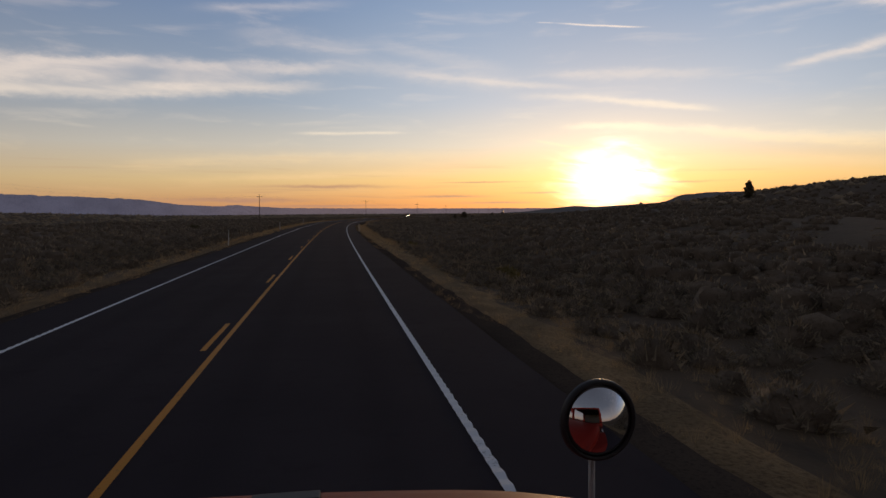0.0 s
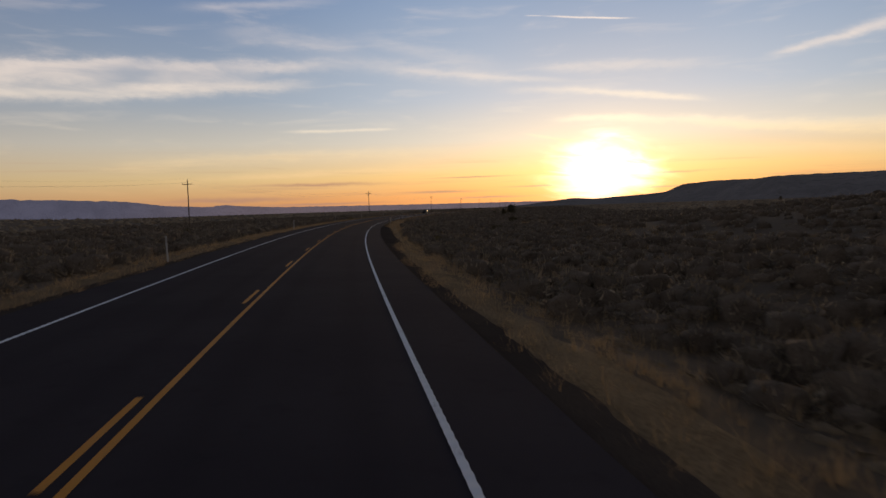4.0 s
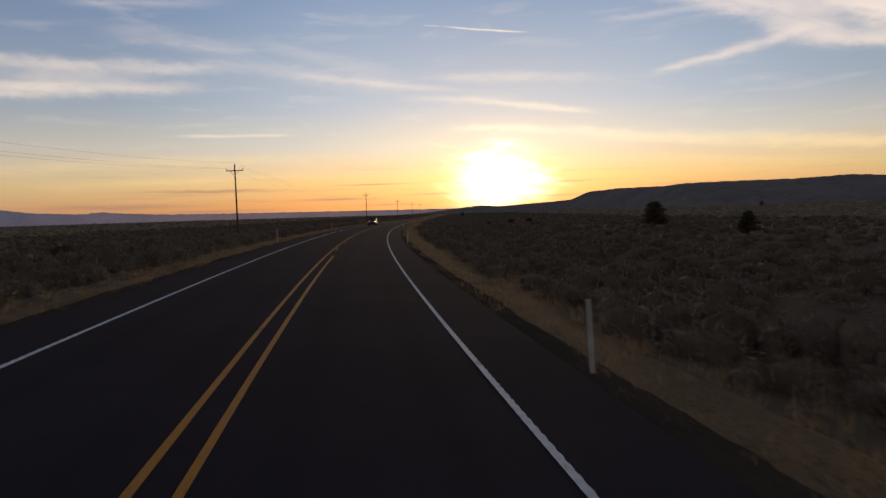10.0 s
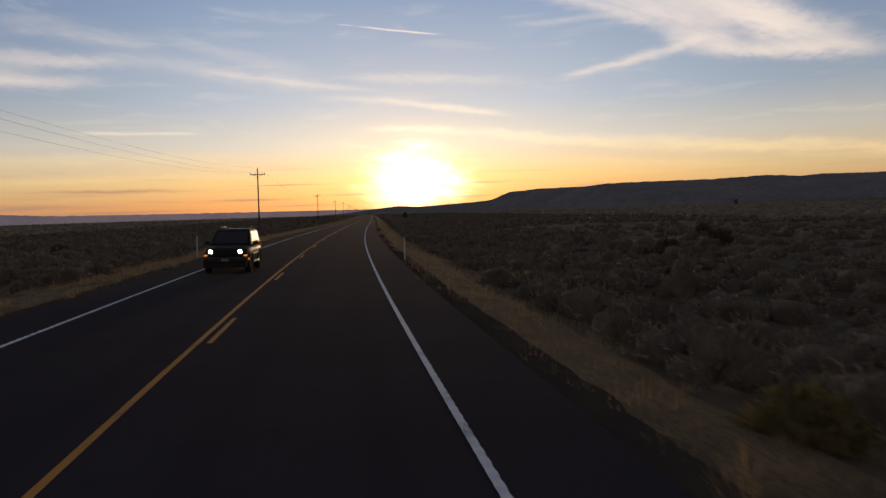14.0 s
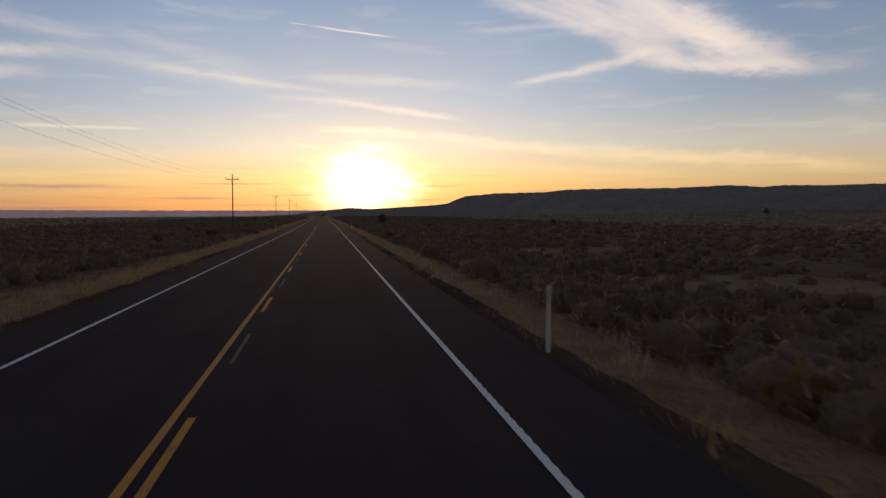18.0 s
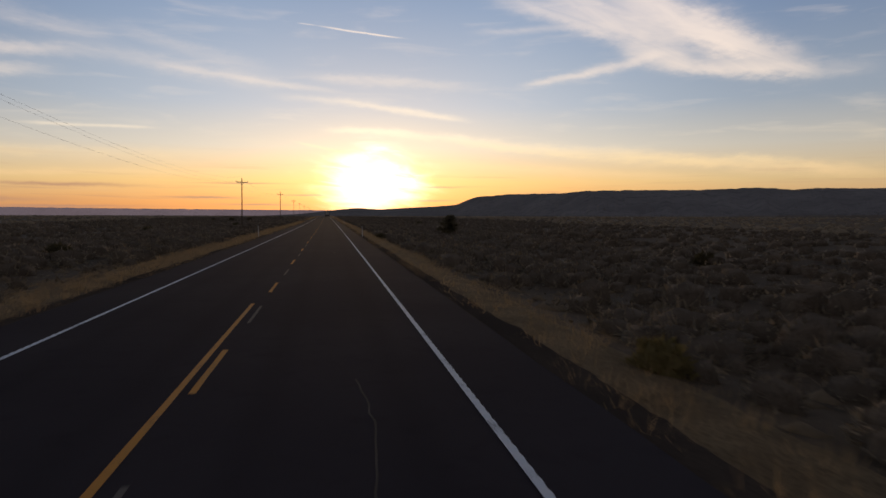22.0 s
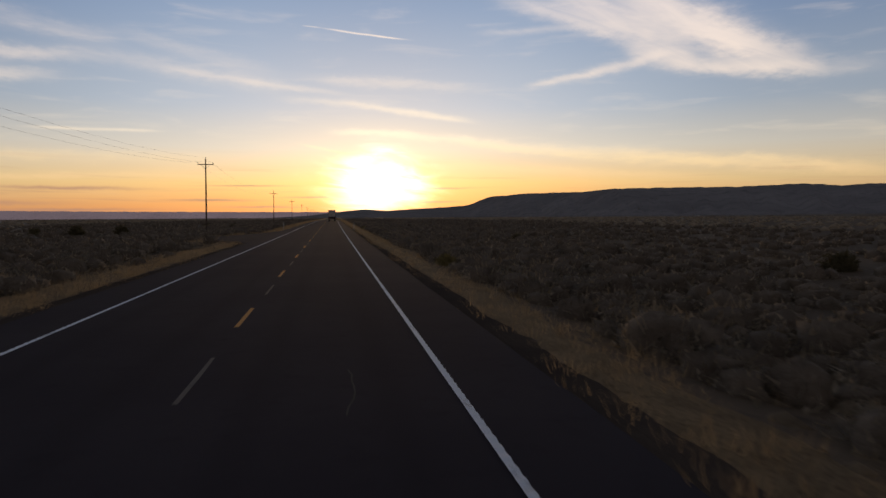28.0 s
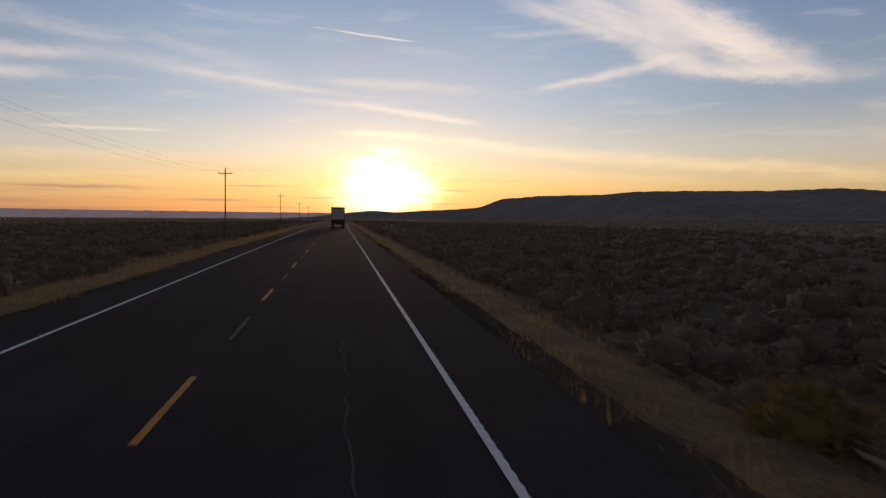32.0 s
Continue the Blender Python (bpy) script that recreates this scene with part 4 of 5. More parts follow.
def tuft(seed, blades, wide, tall, thin=.004, thick=.010):
    """A tuft of dry grass: thin leaning blades."""
    r = np.random.RandomState(seed)
    a = r.uniform(0, 2 * np.pi, blades)
    root = np.stack([np.cos(a), np.sin(a), 0 * a], -1) * r.uniform(0, wide, (blades, 1))
    lean = np.stack([np.cos(a), np.sin(a), 0 * a], -1) * r.uniform(.1, .9, (blades, 1)) * tall
    tip = root + lean + np.array([0, 0, 1.0]) * tall * r.uniform(.55, 1.15, (blades, 1))
    side = np.stack([-np.sin(a), np.cos(a), 0 * a], -1) * r.uniform(thin, thick, (blades, 1))
    return np.stack([root - side, root + side, tip], 1).reshape(-1, 3), np.arange(blades * 3).reshape(-1, 3), np.zeros(blades, bool), None


def strew(name, kinds, x, y, z, size, mat, label, category, seed):
    """All clumps of one kind as one mesh."""
    r = np.random.RandomState(seed)
    pick, turn = r.randint(0, len(kinds), len(x)), r.uniform(0, 2 * np.pi, len(x))
    flat = r.uniform(.75, 1.25, len(x))
    allv, allf, facing, inside, tone, base = [], [], [], [], [], 0
    for i, (kind, tris, skirt, way) in enumerate(kinds):
        m = pick == i
        c, s, q = np.cos(turn[m])[:, None], np.sin(turn[m])[:, None], size[m][:, None]
        vx = (kind[None, :, 0] * c - kind[None, :, 1] * s) * q + x[m][:, None]
        vy = (kind[None, :, 0] * s + kind[None, :, 1] * c) * q + y[m][:, None]
        vz = kind[None, :, 2] * q * flat[m][:, None] + z[m][:, None]
        allv.append(np.stack([vx, vy, vz], -1).reshape(-1, 3))
        if way is not None:
            facing.append(np.stack([way[None, :, 0] * c - way[None, :, 1] * s, way[None, :, 0] * s + way[None, :, 1] * c, way[None, :, 2] + 0 * c], -1).reshape(-1, 3))
        allf.append((tris[None] + (base + np.arange(int(m.sum())) * len(kind))[:, None, None]).reshape(-1, 3))
        inside.append(np.tile(skirt, int(m.sum())))
        tone.append(np.repeat(r.uniform(0, 1, int(m.sum())), len(kind)))
        base += int(m.sum()) * len(kind)
    v, f = np.concatenate(allv).astype(np.float32), np.concatenate(allf).astype(np.int32)
    me = bpy.data.meshes.new(name)
    me.vertices.add(len(v))
    me.loops.add(f.size)
    me.polygons.add(len(f))
    me.vertices.foreach_set("co", v.reshape(-1))
    me.loops.foreach_set("vertex_index", f.reshape(-1))
    me.polygons.foreach_set("loop_start", np.arange(0, f.size, 3, dtype=np.int32))
    me.polygons.foreach_set("use_smooth", np.full(len(f), True))
    me.update(calc_edges=True)
    me.attributes.new("plant_tone", "FLOAT", "POINT").data.foreach_set("value", np.concatenate(tone).astype(np.float32))
    me.materials.append(mat)
    me.materials.append(SHADED_TWIGS)
    me.polygons.foreach_set("material_index", np.concatenate(inside).astype(np.int32))
    if facing:
        me.normals_split_custom_set_from_vertices(np.concatenate(facing))
    return tagged(new(name, me), label, category, kind="stuff")


def places(seed, count, s0, s1, d0, d1, power=1.0, even=False, thin=False, west=.5):
    """Random places on both sides of the road, thicker towards it, thinned in patches unless even."""
    r = np.random.RandomState(seed)
    s, u = r.uniform(s0, s1, count), r.uniform(0, 1, count) ** power
    d = (d0 + (d1 - d0) * u) * np.where(r.uniform(0, 1, count) < west, -1, 1)
    d = d + np.sign(d) * (.35 * np.sin(s * .21) + .25 * np.sin(s * .57 + 1)) * (1 if even else 0)
    keep = np.full(count, True) if even else r.uniform(-.9, 1.2, count) < waves(s, d * 2, seed, 30, 2) + 1.05
    if thin:                                         # a broad grassy verge along the west side
        keep &= ~((d < 0) & (d > -12 - 3 * np.sin(s * .05)) & (s > 470) & (r.uniform(0, 1, count) < .85))
    keep &= np.abs(d) > EDGE + .1 + bare_shoulder(s, d) * 1.05
    keep &= ~((d < 0) & (d > np.interp(s, ap_s, ap_d, left=0, right=0) - .15))
    for cs, cd, rs_, rd_ in BARE:
        keep &= ((s - cs) / rs_) ** 2 + ((d - cd) / rd_) ** 2 > 1 + .5 * np.sin(s * .9) * np.sin(d * 1.3)
    s, d = s[keep], d[keep]
    x, y = at_road(s, d)
    return s, d, x, y, ground_z(s, d)


# bare pale flats: distance, offset, half length, half width
BARE = [(395.6, 14.4, 3.6, 3.6), (558.5, 22.4, 7.0, 6.6), (471, 31, 3.5, 9), (588, 21.5, 5, 7), (520, 40, 8, 22)]
sage_edge = [clump(80 + i, 92, .66, .64, .022, 2, 7, .80) for i in range(8)]
sage_first = [clump(90 + i, 240, .64, .62, .019, 3, 8, .74) for i in range(8)]
sage_near = [clump(i, 36, .72, .64, .032, 2, 6, .80) for i in range(8)]
sage_mid = [clump(20 + i, 14, .82, .60, .056, 2, 5, .76) for i in range(8)]
sage_far = [clump(40 + i, 5, 1.5, .72, .16, 1, 6, .8) for i in range(6)]
sage_low = [clump(110 + i, 12, .88, .30, .04, 1, 5, .6) for i in range(6)]
fine_grass = [tuft(70 + i, 30, .20, .28, .0018, .0042) for i in range(8)]
mat_grass = [tuft(170 + i, 11, .30, .25, .003, .0085) for i in range(8)]
grass = [tuft(60 + i, 10, .2, .36) for i in range(8)]


def spread(name, kinds, seed, count, s0, s1, d0, d1, lo, hi, mat, label, category, power=1.0, even=False, west=.5):
    s, d, x, y, z = places(seed, count, s0, s1, d0, d1, power, even, category == "sagebrush", west)
    r = np.random.RandomState(seed + 100)
    strew(name, kinds, x, y, z - .03, r.uniform(0, 1, len(x)) ** 1.6 * (hi - lo) + lo, mat, label, category, seed)


def ground_patch(name, s0, d0, rs_, rd_, mat, label, category):
    """A low irregular patch lying on the ground."""
    bm = bmesh.new()
    rings, n = 5, 28
    mid = None
    last = None
    for i in range(rings + 1):
        cur = []
        for j in range(n if i else 1):
            a = 2 * math.pi * j / n
            q = i / rings * (1 + .22 * math.sin(3 * a + s0) + .14 * math.sin(7 * a + d0))
            ss, d = s0 + rs_ * q * math.cos(a), d0 + rd_ * q * math.sin(a)
            x, y = at_road(ss, d)
            cur.append(bm.verts.new((float(x), float(y), float(ground_z(ss, d)) + .035 * (1 if i < rings else -2))))
        if i == 1:
            for j in range(n):
                bm.faces.new((last[0], cur[j], cur[(j + 1) % n]))
        elif i > 1:
            for j in range(n):
                bm.faces.new((last[j], cur[j], cur[(j + 1) % n], last[(j + 1) % n]))
        last = cur
    bmesh.ops.recalc_face_normals(bm, faces=bm.faces)
    tagged(part(name, bm, mat), label, category, kind="structure")


DRY_STRAW = material("trampled_dry_grass", two_tone((.17, .132, .08), (.23, .18, .105), (.10, .078, .05), .35, 4.0, .8, .05), .95, 0, .1)
ground_patch("mud_flat", 395.6, 14.4, 3.8, 3.7, SALT, "pale grey dry mud flat among the sagebrush", "mud flat")
ground_patch("dry_grass_flat", 471, 31, 3.2, 8.5, DRY_STRAW, "pale dry grass clearing among the sagebrush", "clearing")
ground_patch("dry_grass_flat", 559.5, 22.6, 5.8, 6.2, DRY_STRAW, "pale dry grass clearing among the sagebrush", "clearing")
ground_patch("dry_grass_flat", 588, 21.5, 4, 6.5, DRY_STRAW, "pale dry grass clearing among the sagebrush", "clearing")

def verge(name, side, s0, s1, wide, label):
    """A low uneven mat of dry grass along the asphalt; wide gives its outer edge at a distance along the road."""
    ss = np.arange(s0, s1, .35)
    u = np.linspace(0, 1, 9)
    inner = EDGE + .50 + np.array([.30 * noise.noise((float(q) * .31, side * 5.0, 1.0)) + .30 * noise.noise((float(q) * .9, side * 5.0, 4.0)) + .25 * noise.noise((float(q) * 2.3, side * 5.0, 8.0)) for q in ss]) + bare_shoulder(ss, side)
    outer = wide(ss) + bare_shoulder(ss, side) + np.array([.8 * noise.noise((float(q) * .09, side * 9.0, 2.0)) + .5 * noise.noise((float(q) * .45, side * 9.0, 6.0)) for q in ss])
    D = inner[:, None] + (outer - inner)[:, None] * u[None]
    S = np.repeat(ss[:, None], len(u), 1)
    x, y = at_road(S, D * side)
    hump = np.array([-.03, .010, .03, .04, .04, .035, .03, .015, -.04])
    rough = np.array([[noise.noise((float(a), float(b), 3.0)) for b in d] for a, d in zip(ss * .7, D * 1.1)])
    z = ground_z(S, D * side) + hump + .02 * rough * (hump > .02)
    n = len(u)
    ob = mesh_object(name, np.stack([x, y, z], -1).reshape(-1, 3),
                     [(i * n + j, i * n + j + 1, (i + 1) * n + j + 1, (i + 1) * n + j) for i in range(len(ss) - 1) for j in range(n - 1)], VERGE, smooth=True)
    tagged(ob, label, "verge", kind="structure")


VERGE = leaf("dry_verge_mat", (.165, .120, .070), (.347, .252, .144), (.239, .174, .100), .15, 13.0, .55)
GRASS_STRIP = "patchy strip of flattened straw-coloured grass beside the asphalt"
verge("verge_east", 1, -60, 1150, lambda q: 7.2 + .5 * smooth01((q - 230) / 60), GRASS_STRIP)
verge("verge_west", -1, -60, 884, lambda q: 7.1 + 2.9 * smooth01((q - 440) / 60), GRASS_STRIP)
verge("verge_west_far", -1, 937, 1150, lambda q: 10.0 + 0 * q, GRASS_STRIP)

spread("sagebrush", sage_first, 9, 1150, -5, 60, 7.4, 17, .4, 1.2, SAGE, "grey-brown sagebrush bushes beside the road", "sagebrush")
spread("sagebrush", sage_edge, 6, 7800, 60, 1080, 8.1, 14.5, .65, 1.7, SAGE, "grey-brown sagebrush bushes beside the road", "sagebrush", 1.0, False, .4)
spread("sagebrush", sage_near, 1, 17500, -5, 1090, 14, 28, .55, 1.5, SAGE, "grey-brown sagebrush bushes covering the roadside plain", "sagebrush")
spread("sagebrush", sage_mid, 2, 21000, 0, 1300, 26, 85, .7, 1.55, SAGE, "grey-brown sagebrush bushes covering the plain", "sagebrush", 1.15)
spread("sagebrush", sage_low, 12, 25000, -5, 1090, 8.0, 40, .5, 1.25, SHADED_SCRUB, "low grey-brown scrub between the sagebrush", "scrub", 1.2, True)
spread("sagebrush", sage_mid, 7, 4200, 1080, 1900, 8, 60, .6, 1.4, SAGE, "grey-brown sagebrush bushes far down the road", "sagebrush")
spread("sagebrush", sage_far, 3, 17000, 0, 2100, 80, 420, .8, 1.7, SAGE, "grey-brown sagebrush bushes far out on the plain", "sagebrush", 1.4)
spread("sagebrush", sage_mid, 14, 5500, 70, 360, 40, 230, .6, 1.5, SAGE, "grey-brown sagebrush bushes over the knoll", "sagebrush", 1.0, False, 0.0)
spread("dry_grass", fine_grass, 10, 5200, -5, 62, 5.6, 11, .35, .95, STRAW, "straw-coloured dry grass along the road's shoulder", "grass", 1.0, True)
spread("dry_grass", mat_grass, 4, 27000, 60, 1090, 5.35, 7.8, .5, 1.4, STRAW, "straw-coloured dry grass along the road's shoulder", "grass", 1.0, True)
spread("dry_grass", grass, 5, 8000, 60, 1000, 7.2, 16, .5, 1.1, STRAW, "sparse straw-coloured grass between the sagebrush", "grass", 1.6)
spread("dry_grass", mat_grass, 11, 21000, 440, 1090, 6.0, 11, .5, 1.3, STRAW, "straw-coloured dry grass on the broad verge", "grass", 1.2, False, 1.0)
spread("dry_grass", grass, 13, 15000, 55, 350, 7.4, 34, .6, 1.4, STRAW, "tufts of straw-coloured grass among the sagebrush", "grass", 1.3, False, .15)
spread("dry_grass", grass, 8, 5000, 1085, 1700, 5.45, 8.2, .8, 1.6, STRAW, "straw-coloured dry grass far down the road", "grass", 1.0, True)


for n, (cs, cd, rs_, rd_) in enumerate(BARE[1:4]):
    r = np.random.RandomState(400 + n)
    a, q = r.uniform(0, 6.28, 170), np.sqrt(r.uniform(0, 1, 170))
    sp, dp = cs + rs_ * q * np.cos(a), cd + rd_ * q * np.sin(a)
    xp, yp = at_road(sp, dp)
    strew("dry_grass", grass, xp, yp, ground_z(sp, dp), r.uniform(.4, 1.0, 170), STRAW, "short straw-coloured tufts on a clearing", "grass", 410 + n)
    strew("sagebrush", sage_near, xp[:9], yp[:9], ground_z(sp, dp)[:9] - .03, r.uniform(.4, .9, 9), SAGE, "a few small sagebrush bushes on a clearing", "sagebrush", 420 + n)


# dots of juniper on the mesa's slope
az, grid = slopes["backdrop_mesa"]
r = np.random.RandomState(77)
ui, uj = r.uniform(.5, grid.shape[0] - 1.02, 900), np.interp(r.uniform(0, 1, 900) ** .8, [0, 1], [np.searchsorted(az, 17), np.searchsorted(az, 62)])
i0, j0 = ui.astype(int), uj.astype(int)
fu, fv = (ui - i0)[:, None], (uj - j0)[:, None]
spot = (grid[i0, j0] * (1 - fu) * (1 - fv) + grid[i0 + 1, j0] * fu * (1 - fv) + grid[i0, j0 + 1] * (1 - fu) * fv + grid[i0 + 1, j0 + 1] * fu * fv)
spot = spot[waves(spot[:, 0], spot[:, 1], 9, 900, 2) + r.uniform(-.5, .5, 900) > -.1]
strew("juniper_wood", [clump(130 + i, 6, 1.0, 1.1, .2, 1, 6, .85) for i in range(4)], spot[:, 0], spot[:, 1], spot[:, 2] - 1, r.uniform(1.1, 3.0, len(spot)),
      JUNIPER, "scattered dark junipers on the far mesa's slope", "woods", 78)


def bush_mesh(name, kind, mat):
    v, f = kind[:2]
    me = bpy.data.meshes.new(name)
    me.from_pydata([tuple(q) for q in v], [], [tuple(int(n) for n in q) for q in f])
    me.polygons.foreach_set("use_smooth", [True] * len(f))
    me.materials.append(mat)
    return me


def shrub(name, seed, leaves, wide, tall, spray, mat, label, category, group):
    """A bush with woody stems under a crown of sprays."""
    root = new(name)
    bm = bmesh.new()
    r = random.Random(seed)
    for q in range(6):
        a = q * 1.05 + r.uniform(-.3, .3)
        tube(bm, (0, 0, -.08), (math.cos(a) * wide * .5, math.sin(a) * wide * .5, tall * .55), .022, .008, 5)
    part("stems", bm, BARK, root, "thin woody stems")
    ob = new("crown", bush_mesh("crown", clump(seed, leaves, wide, tall, spray * .35, 4, 10, .78), mat))
    ob.parent = root
    return tagged(root, label, category, group)


def set_out(make, spots, seed):
    """Copies of two or three models at (distance, offset, size)."""
    r = random.Random(seed)
    models = [None, None, None]
    for i, (s0, d, size) in enumerate(spots):
        x, y = at_road(s0, d)
        m = pose(float(x), float(y), float(ground_z(s0, d)), 0, 0, r.uniform(0, 360)) @ Matrix.Diagonal((size, size, size * r.uniform(.85, 1.15), 1))
        if models[i % 3] is None:
            models[i % 3] = make(seed + i % 3)
            models[i % 3].matrix_basis = m
        else:
            c = copy_thing(models[i % 3], m)
            c.matrix_basis = m


set_out(lambda k: shrub("rabbitbrush", k, 420, .75, .72, .13, RABBIT, "rounded rabbitbrush with dull yellow bloom by the road", "shrub", "yellow rabbitbrush by the road"),
        [(396, 9.6, 1.1), (421.4, 7.9, 1.05), (864.5, 8.4, 1.0), (867, 9.3, .8), (951.4, 7.9, 1.1), (192, 11.6, 1.0), (277.5, 8.6, .9), (102, 10.4, 1.0), (539.5, 8.1, .9), (923, 9.5, 1.0),
         (660, 7.5, .8), (60, 9.0, .9), (121, 9.4, .8), (30, 10, 1.0), (366, 8.1, .7), (606, 8.0, .9), (300, -8.0, .9), (301.5, -8.6, .7), (500, 9.3, .7), (812, 9.0, .8)], 300)
set_out(lambda k: shrub("greasewood", k, 420, 1.0, 1.1, .17, GREASEWOOD, "dark rounded greasewood bush standing above the sagebrush", "shrub", "dark bushes on the plain"),
        [(627, -13.6, 1.1), (609, -16.4, 1.0), (939, -37, 1.3), (936, -29.5, 1.2), (944, -45, 1.1), (655, -22, .9), (700, -17, 1.0), (560, -24, 1.0), (520, -15, .8), (340, -17, 1.0),
         (318, -23, .9), (470, -20, .9), (200, -18, .9), (120, -22, 1.0), (760, -26, 1.1), (810, -19, .9), (985, -20, 1.0), (1010, -30, 1.2), (458, 24, 1.0), (462, 30, 1.1), (476, 36, 1.0),
         (726.5, 7.6, .62), (607.4, 8.6, .8), (640, 30, 1.0), (690, 26, .9), (860, 30, 1.0), (905, 24, .9), (250, 30, 1.0), (215, 22, .9)], 330)


def juniper(tall, wide, seed):
    """A small juniper: short trunk, limbs, and a ragged crown of many sprays."""
    root = new("juniper_tree")
    r = random.Random(seed)
    bm = bmesh.new()
    tube(bm, (0, 0, -.25), (.05, .03, tall * .55), .13 * tall / 3, .05 * tall / 3, 9)
    part("trunk", bm, BARK, root)
    tips = []
    for q in range(16):
        a, z = q * 2.4 + r.uniform(-.3, .3), tall * (.12 + .72 * q / 16)
        reach = wide * .5 * (1 - (q / 17) ** 2) * r.uniform(.6, 1.0)
        tip = Vector((math.cos(a) * reach, math.sin(a) * reach, z + tall * .12))
        bm = bmesh.new()
        tube(bm, (.03, .02, z * .7), tip, .035 * tall / 3, .012, 5)
        part("limb", bm, BARK, root)
        tips.append((tip, reach))
    tips.append((Vector((0, 0, tall * .93)), wide * .2))
    v, tri, base = [], [], 0
    for i, (tip, reach) in enumerate(tips):
        for f in (1.0, .55):
            c, q = clump(seed * 7 + i * 2 + int(f), 150, wide * .19, tall * .13, .05)[:2]
            v.append(c + np.array([tip.x * f, tip.y * f, tip.z - tall * .06 - tall * .08 * (1 - f)]))
            tri.append(q + base)
            base += len(c)
    ob = new("crown", bush_mesh("crown", (np.concatenate(v), np.concatenate(tri)), JUNIPER))
    ob.parent = root
    return tagged(root, "small dark juniper tree standing alone in the sagebrush", "tree", "junipers on the plain")


def plant_tree(x, y, tall, wide, seed):
    t = juniper(tall, wide, seed)
    t.matrix_basis = pose(x, y, flat_z(x, y), 0, 0, seed * 40)


plant_tree(-53.2, 375.4, 3.7, 3.9, 1)
plant_tree(-53.6, 345.0, 2.4, 1.9, 2)
plant_tree(-75.9, 738.8, 3.4, 3.4, 3)
plant_tree(42.4, 161.9, 4.5, 2.6, 4)
plant_tree(-33.7, 693.2, 1.6, 1.4, 5)
plant_tree(223.0, 963.3, 5.0, 4.5, 6)


# ============ the truck that carries the camera, where it sets off ============
def own_truck():
    x0, y0, z0 = PATH[0][1:4]
    a = float(centre(0.0)[2])
    root = new("tractor_truck")
    c = -.25                                         # the truck's middle lies left of the eye
    # hood: a lofted shell, rounded across
    bm = bmesh.new()
    prof = [(.35, 1.77), (.8, 1.755), (1.3, 1.738), (1.6, 1.712), (1.85, 1.62), (2.1, 1.46), (2.32, 1.2), (2.38, .95)]
    rowsv = []
    for y, z in prof:
        line = []
        for q in range(-8, 9):
            u = q / 8
            drop = .035 * abs(u) ** 6 + (.45 if abs(u) == 1 else 0)
            line.append(bm.verts.new((c + .19 + u * (.80 - .06 * max(0, y - 1.2)), y - .05 * u * u, z + .007 - .030 * u - drop)))
        rowsv.append(line)
    for r0, r1 in zip(rowsv, rowsv[1:]):
        for i in range(16):
            bm.faces.new((r0[i], r0[i + 1], r1[i + 1], r1[i]))
    bmesh.ops.recalc_face_normals(bm, faces=bm.faces)
    bmesh.ops.solidify(bm, geom=bm.faces[:], thickness=.025)
    hood = part("hood", bm, RED_GLOSS, root, "glossy red hood", True)
    box_part("hood_vent", hood, (-.19, -.03, 1.56, 1.61, 1.716, 1.733), DARK_PLASTIC, .006, "black vent slot")
    for sgn in (-1, 1):
        bm = bmesh.new()
        pts = [(.5, .75), (.55, 1.18), (.9, 1.36), (1.5, 1.38), (2.0, 1.25), (2.35, .95), (2.4, .6), (2.1, .6), (1.9, .95), (1.4, 1.12), (.95, 1.0), (.75, .7)]
        shape(bm, pts, min(c + sgn * .82, c + sgn * 1.2), max(c + sgn * .82, c + sgn * 1.2))
        bmesh.ops.bevel(bm, geom=bm.edges[:], offset=.03, segments=2, affect="EDGES")
        part("fender", bm, RED_GLOSS, root, "red fender")
        lamp = box_part("headlight", root, (c + sgn * .98 - .16, c + sgn * .98 + .16, 2.28, 2.44, .78, 1.02), CHROME, .04)
        box_part("lens", lamp, (c + sgn * .98 - .13, c + sgn * .98 + .13, 2.44, 2.46, .81, .99), GLASS, .02)
        wheel(root, c + sgn * 1.02, 1.4, .51, .3)
        for y in (-3.0, -4.3):
            wheel(root, c + sgn * .95, y, .51, .56)
        box_part("door", root, (c + sgn * 1.16 - .03, c + sgn * 1.16 + .03, -1.15, .1, 1.0, 1.85), RED_GLOSS, .02, "red door")
        box_part("pillar", root, (c + sgn * 1.10 - .06, c + sgn * 1.10 + .06, .02, .16, 1.8, 2.95), RED_GLOSS, .02)
        box_part("rear_pillar", root, (c + sgn * 1.10 - .06, c + sgn * 1.10 + .06, -1.3, -1.15, 1.0, 2.95), RED_GLOSS, .02)
        bm = bmesh.new()
        tube(bm, (c + sgn * 1.12, -1.45, .9), (c + sgn * 1.12, -1.45, 3.6), .075, sides=14)
        part("exhaust_stack", bm, CHROME, root, "chrome exhaust stack")
        box_part("fuel_tank", root, (c + sgn * .95 - .28, c + sgn * .95 + .28, -1.3, .2, .45, .98), CHROME, .12, "chrome fuel tank")
    box_part("cowl", root, (c - 1.13, c + 1.13, .12, .40, 1.55, 1.76), RED_GLOSS, .03, "red cowl")
    box_part("roof", root, (c - 1.16, c + 1.16, -1.35, .05, 2.95, 3.10), RED_GLOSS, .06, "red roof")
    box_part("sleeper", root, (c - 1.16, c + 1.16, -2.6, -1.36, 1.0, 3.3), RED_GLOSS, .08, "red sleeper box")
    box_part("cab_rear_panel", root, (c - 1.03, c + 1.03, -1.345, -1.31, 1.05, 2.94), DARK_PLASTIC, .01, "dark cab lining")
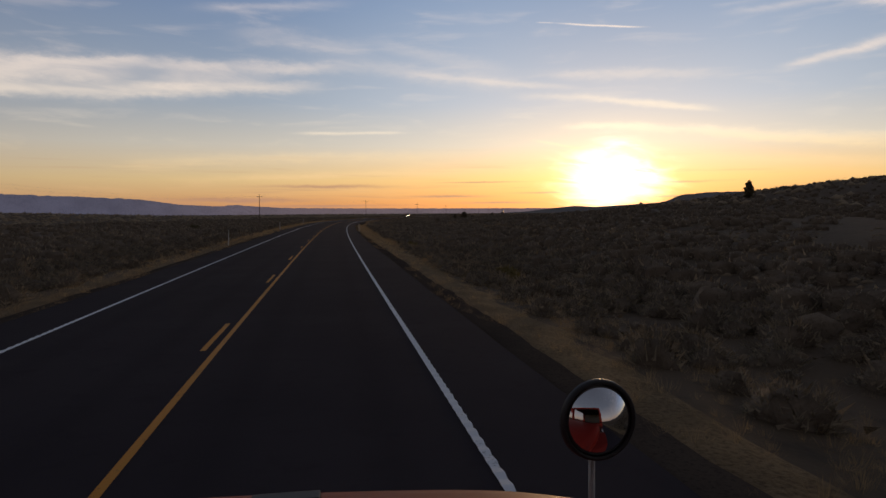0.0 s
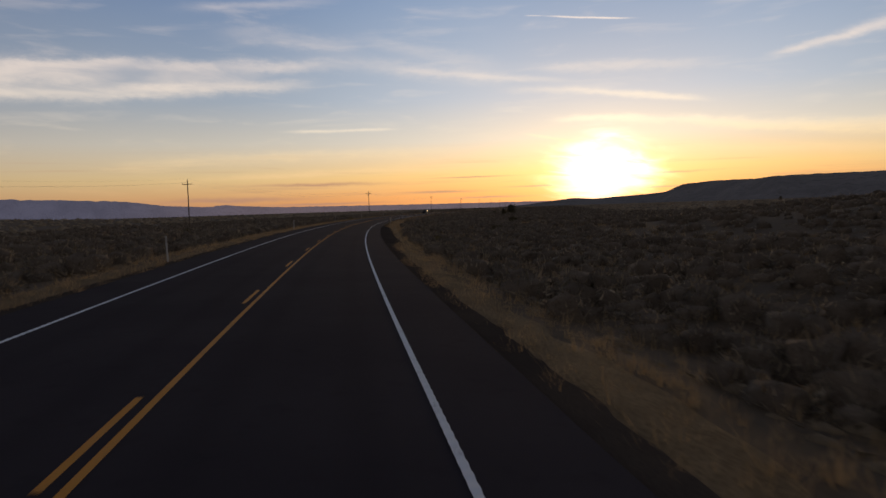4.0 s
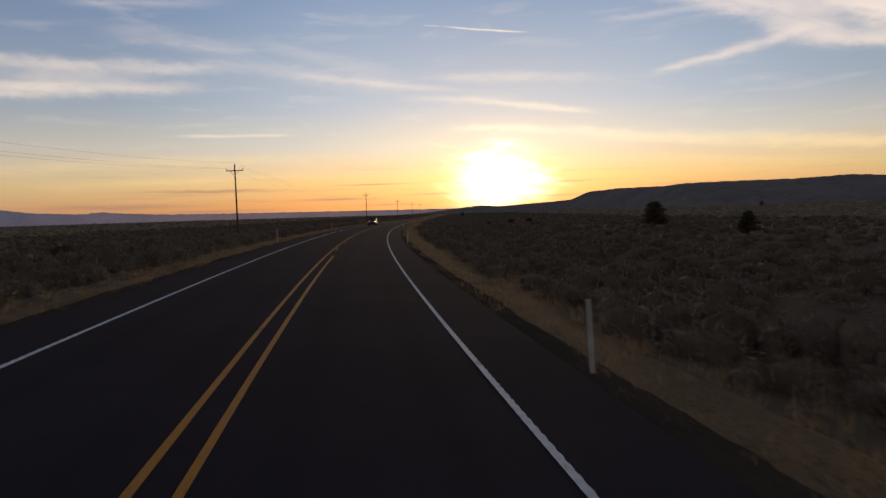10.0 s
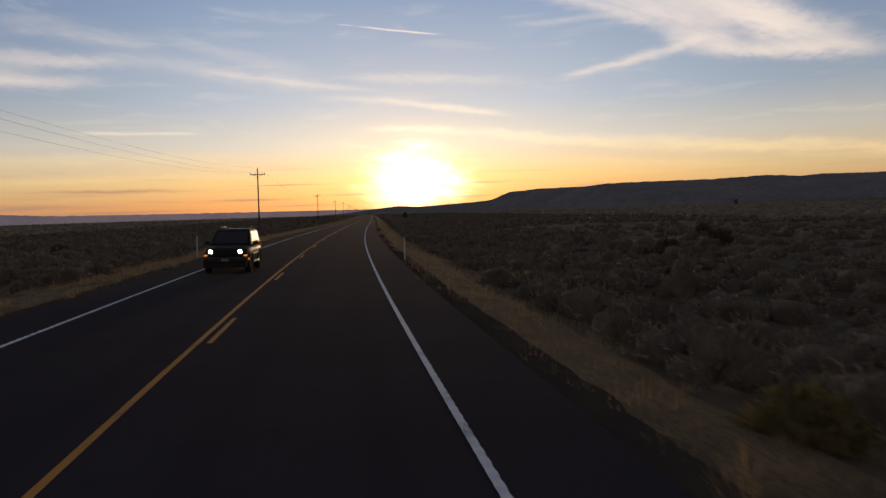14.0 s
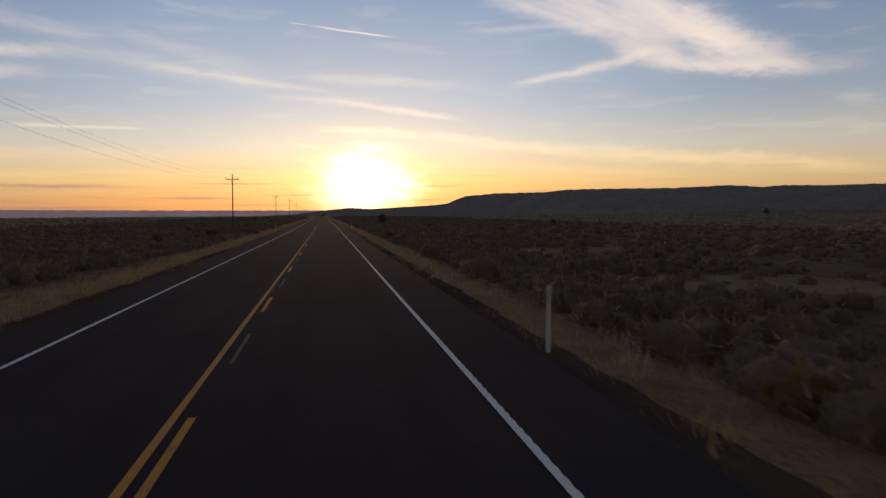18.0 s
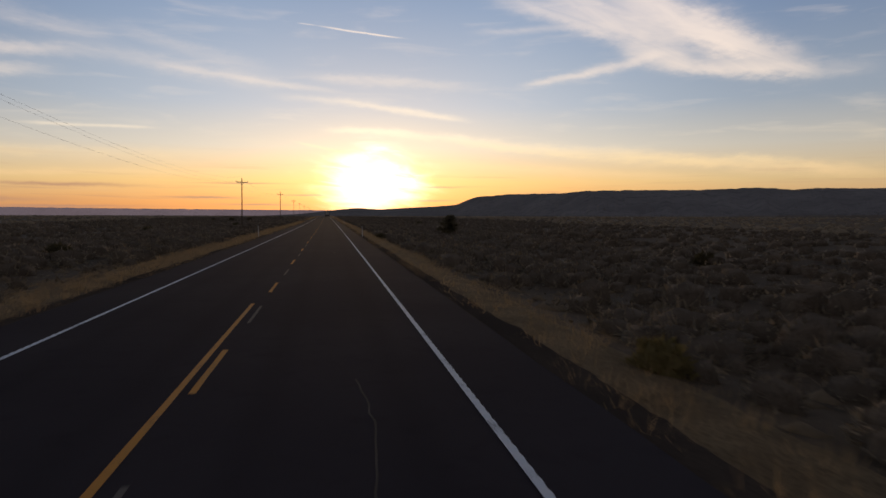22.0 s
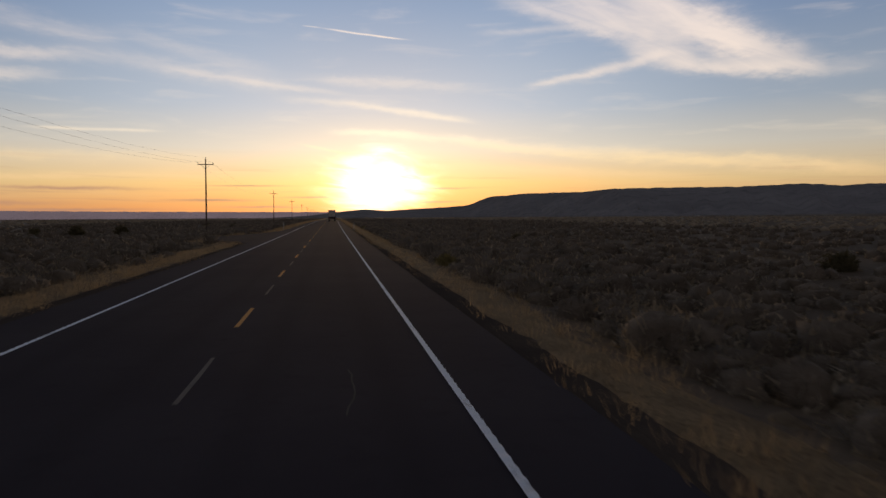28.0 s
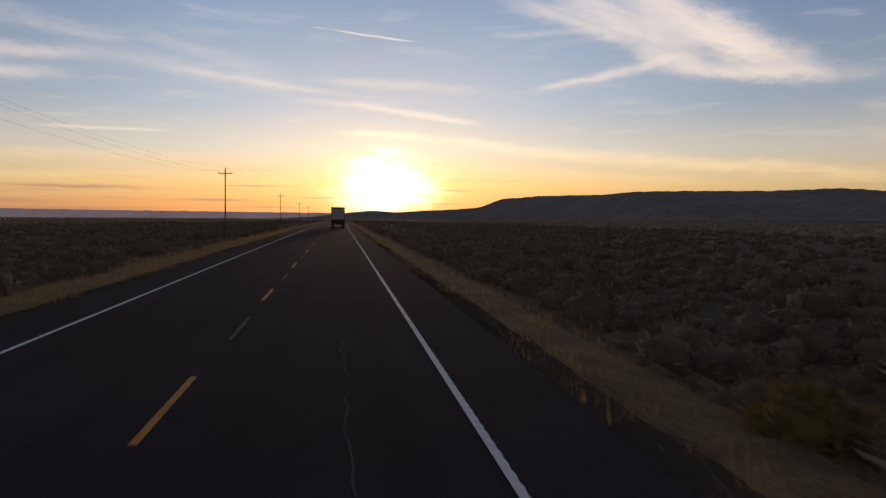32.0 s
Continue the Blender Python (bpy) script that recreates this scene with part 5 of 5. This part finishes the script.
    box_part("headliner", root, (c - 1.03, c + 1.03, -1.30, .0, 2.915, 2.948), DARK_PLASTIC, .005, "dark headliner")
    box_part("dashboard", root, (c - 1.08, c + 1.08, -.25, .11, 1.45, 1.70), DARK_PLASTIC, .05)
    box_part("floor_pan", root, (c - 1.12, c + 1.12, -1.3, .3, .95, 1.05), DARK_PLASTIC, .01)
    for q in range(5):
        box_part("marker_lamp", root, (c - .8 + .4 * q - .05, c - .8 + .4 * q + .05, -.12, -.02, 3.10, 3.15), REFLECT, .015, "amber roof marker lamp")
    grille = box_part("grille", root, (c - .52, c + .52, 2.36, 2.42, .6, 1.12), CHROME, .03, "chrome grille")
    for q in range(7):
        box_part("grille_slat", grille, (c - .47 + .145 * q, c - .43 + .145 * q, 2.42, 2.435, .64, 1.08), DARK_PLASTIC, .004)
    box_part("bumper", root, (c - 1.2, c + 1.2, 2.42, 2.62, .38, .72), CHROME, .06, "chrome bumper")
    box_part("chassis", root, (c - .45, c + .45, -5.0, 2.3, .55, .9), TRAILER_DARK, .02)
    # round convex spot mirror on a steel arm
    mx, my, mz = .655, 1.585, 1.868
    bm = bmesh.new()
    tube(bm, (mx - .005, my + .03, 1.36), (mx - .005, my + .03, mz - .06), .0085, sides=12)
    arm = part("mirror_arm", bm, ARM_GREY, root, "slim grey mirror arm", True)
    facing = Vector((.10, -1.0, .04)).to_track_quat("Z", "Y").to_matrix().to_4x4()
    place = Matrix.Translation((mx, my, mz)) @ facing
    bm = bmesh.new()
    ringsv = []
    for i in range(1, 9):
        r = .093 * i / 8
        ringsv.append([bm.verts.new((r * math.cos(2 * math.pi * j / 40), r * math.sin(2 * math.pi * j / 40), .052 * (1 - (i / 8) ** 2))) for j in range(40)])
    tip = bm.verts.new((0, 0, .052))
    for j in range(40):
        bm.faces.new((tip, ringsv[0][j], ringsv[0][(j + 1) % 40]))
    for r0, r1 in zip(ringsv, ringsv[1:]):
        for j in range(40):
            bm.faces.new((r0[j], r1[j], r1[(j + 1) % 40], r0[(j + 1) % 40]))
    bmesh.ops.recalc_face_normals(bm, faces=bm.faces)
    bmesh.ops.transform(bm, matrix=place, verts=bm.verts)
    part("mirror_glass", bm, MIRROR, arm, "convex mirror glass", True)
    bm = bmesh.new()
    prof = [(.090, .006), (.094, .013), (.100, .009), (.103, -.006), (.092, -.022), (.05, -.045), (.012, -.05)]
    ringsv = [[bm.verts.new((r * math.cos(2 * math.pi * j / 40), r * math.sin(2 * math.pi * j / 40), z)) for j in range(40)] for r, z in prof]
    for r0, r1 in zip(ringsv, ringsv[1:]):
        for j in range(40):
            bm.faces.new((r0[j], r0[(j + 1) % 40], r1[(j + 1) % 40], r1[j]))
    bm.faces.new(ringsv[-1])
    bmesh.ops.recalc_face_normals(bm, faces=bm.faces)
    bmesh.ops.transform(bm, matrix=place, verts=bm.verts)
    part("mirror_rim", bm, DARK_PLASTIC, arm, "black rubber mirror rim", True)
    root.matrix_basis = pose(x0, y0, z0 - 2.386, 0, 0, -math.degrees(a))
    return tagged(root, "long-nosed red truck with a round convex hood mirror", "truck")


RED_GLOSS = material("glossy_red_paint", plain((.21, .020, .015), .2), .5, 0, .10)
ARM_GREY = material("grey_arm_metal", plain((.36, .35, .35), .25), .55, .3, .4)
MIRROR = material("mirror_silver", plain((.85, .86, .88), .02), .02, 1.0)
own_truck()
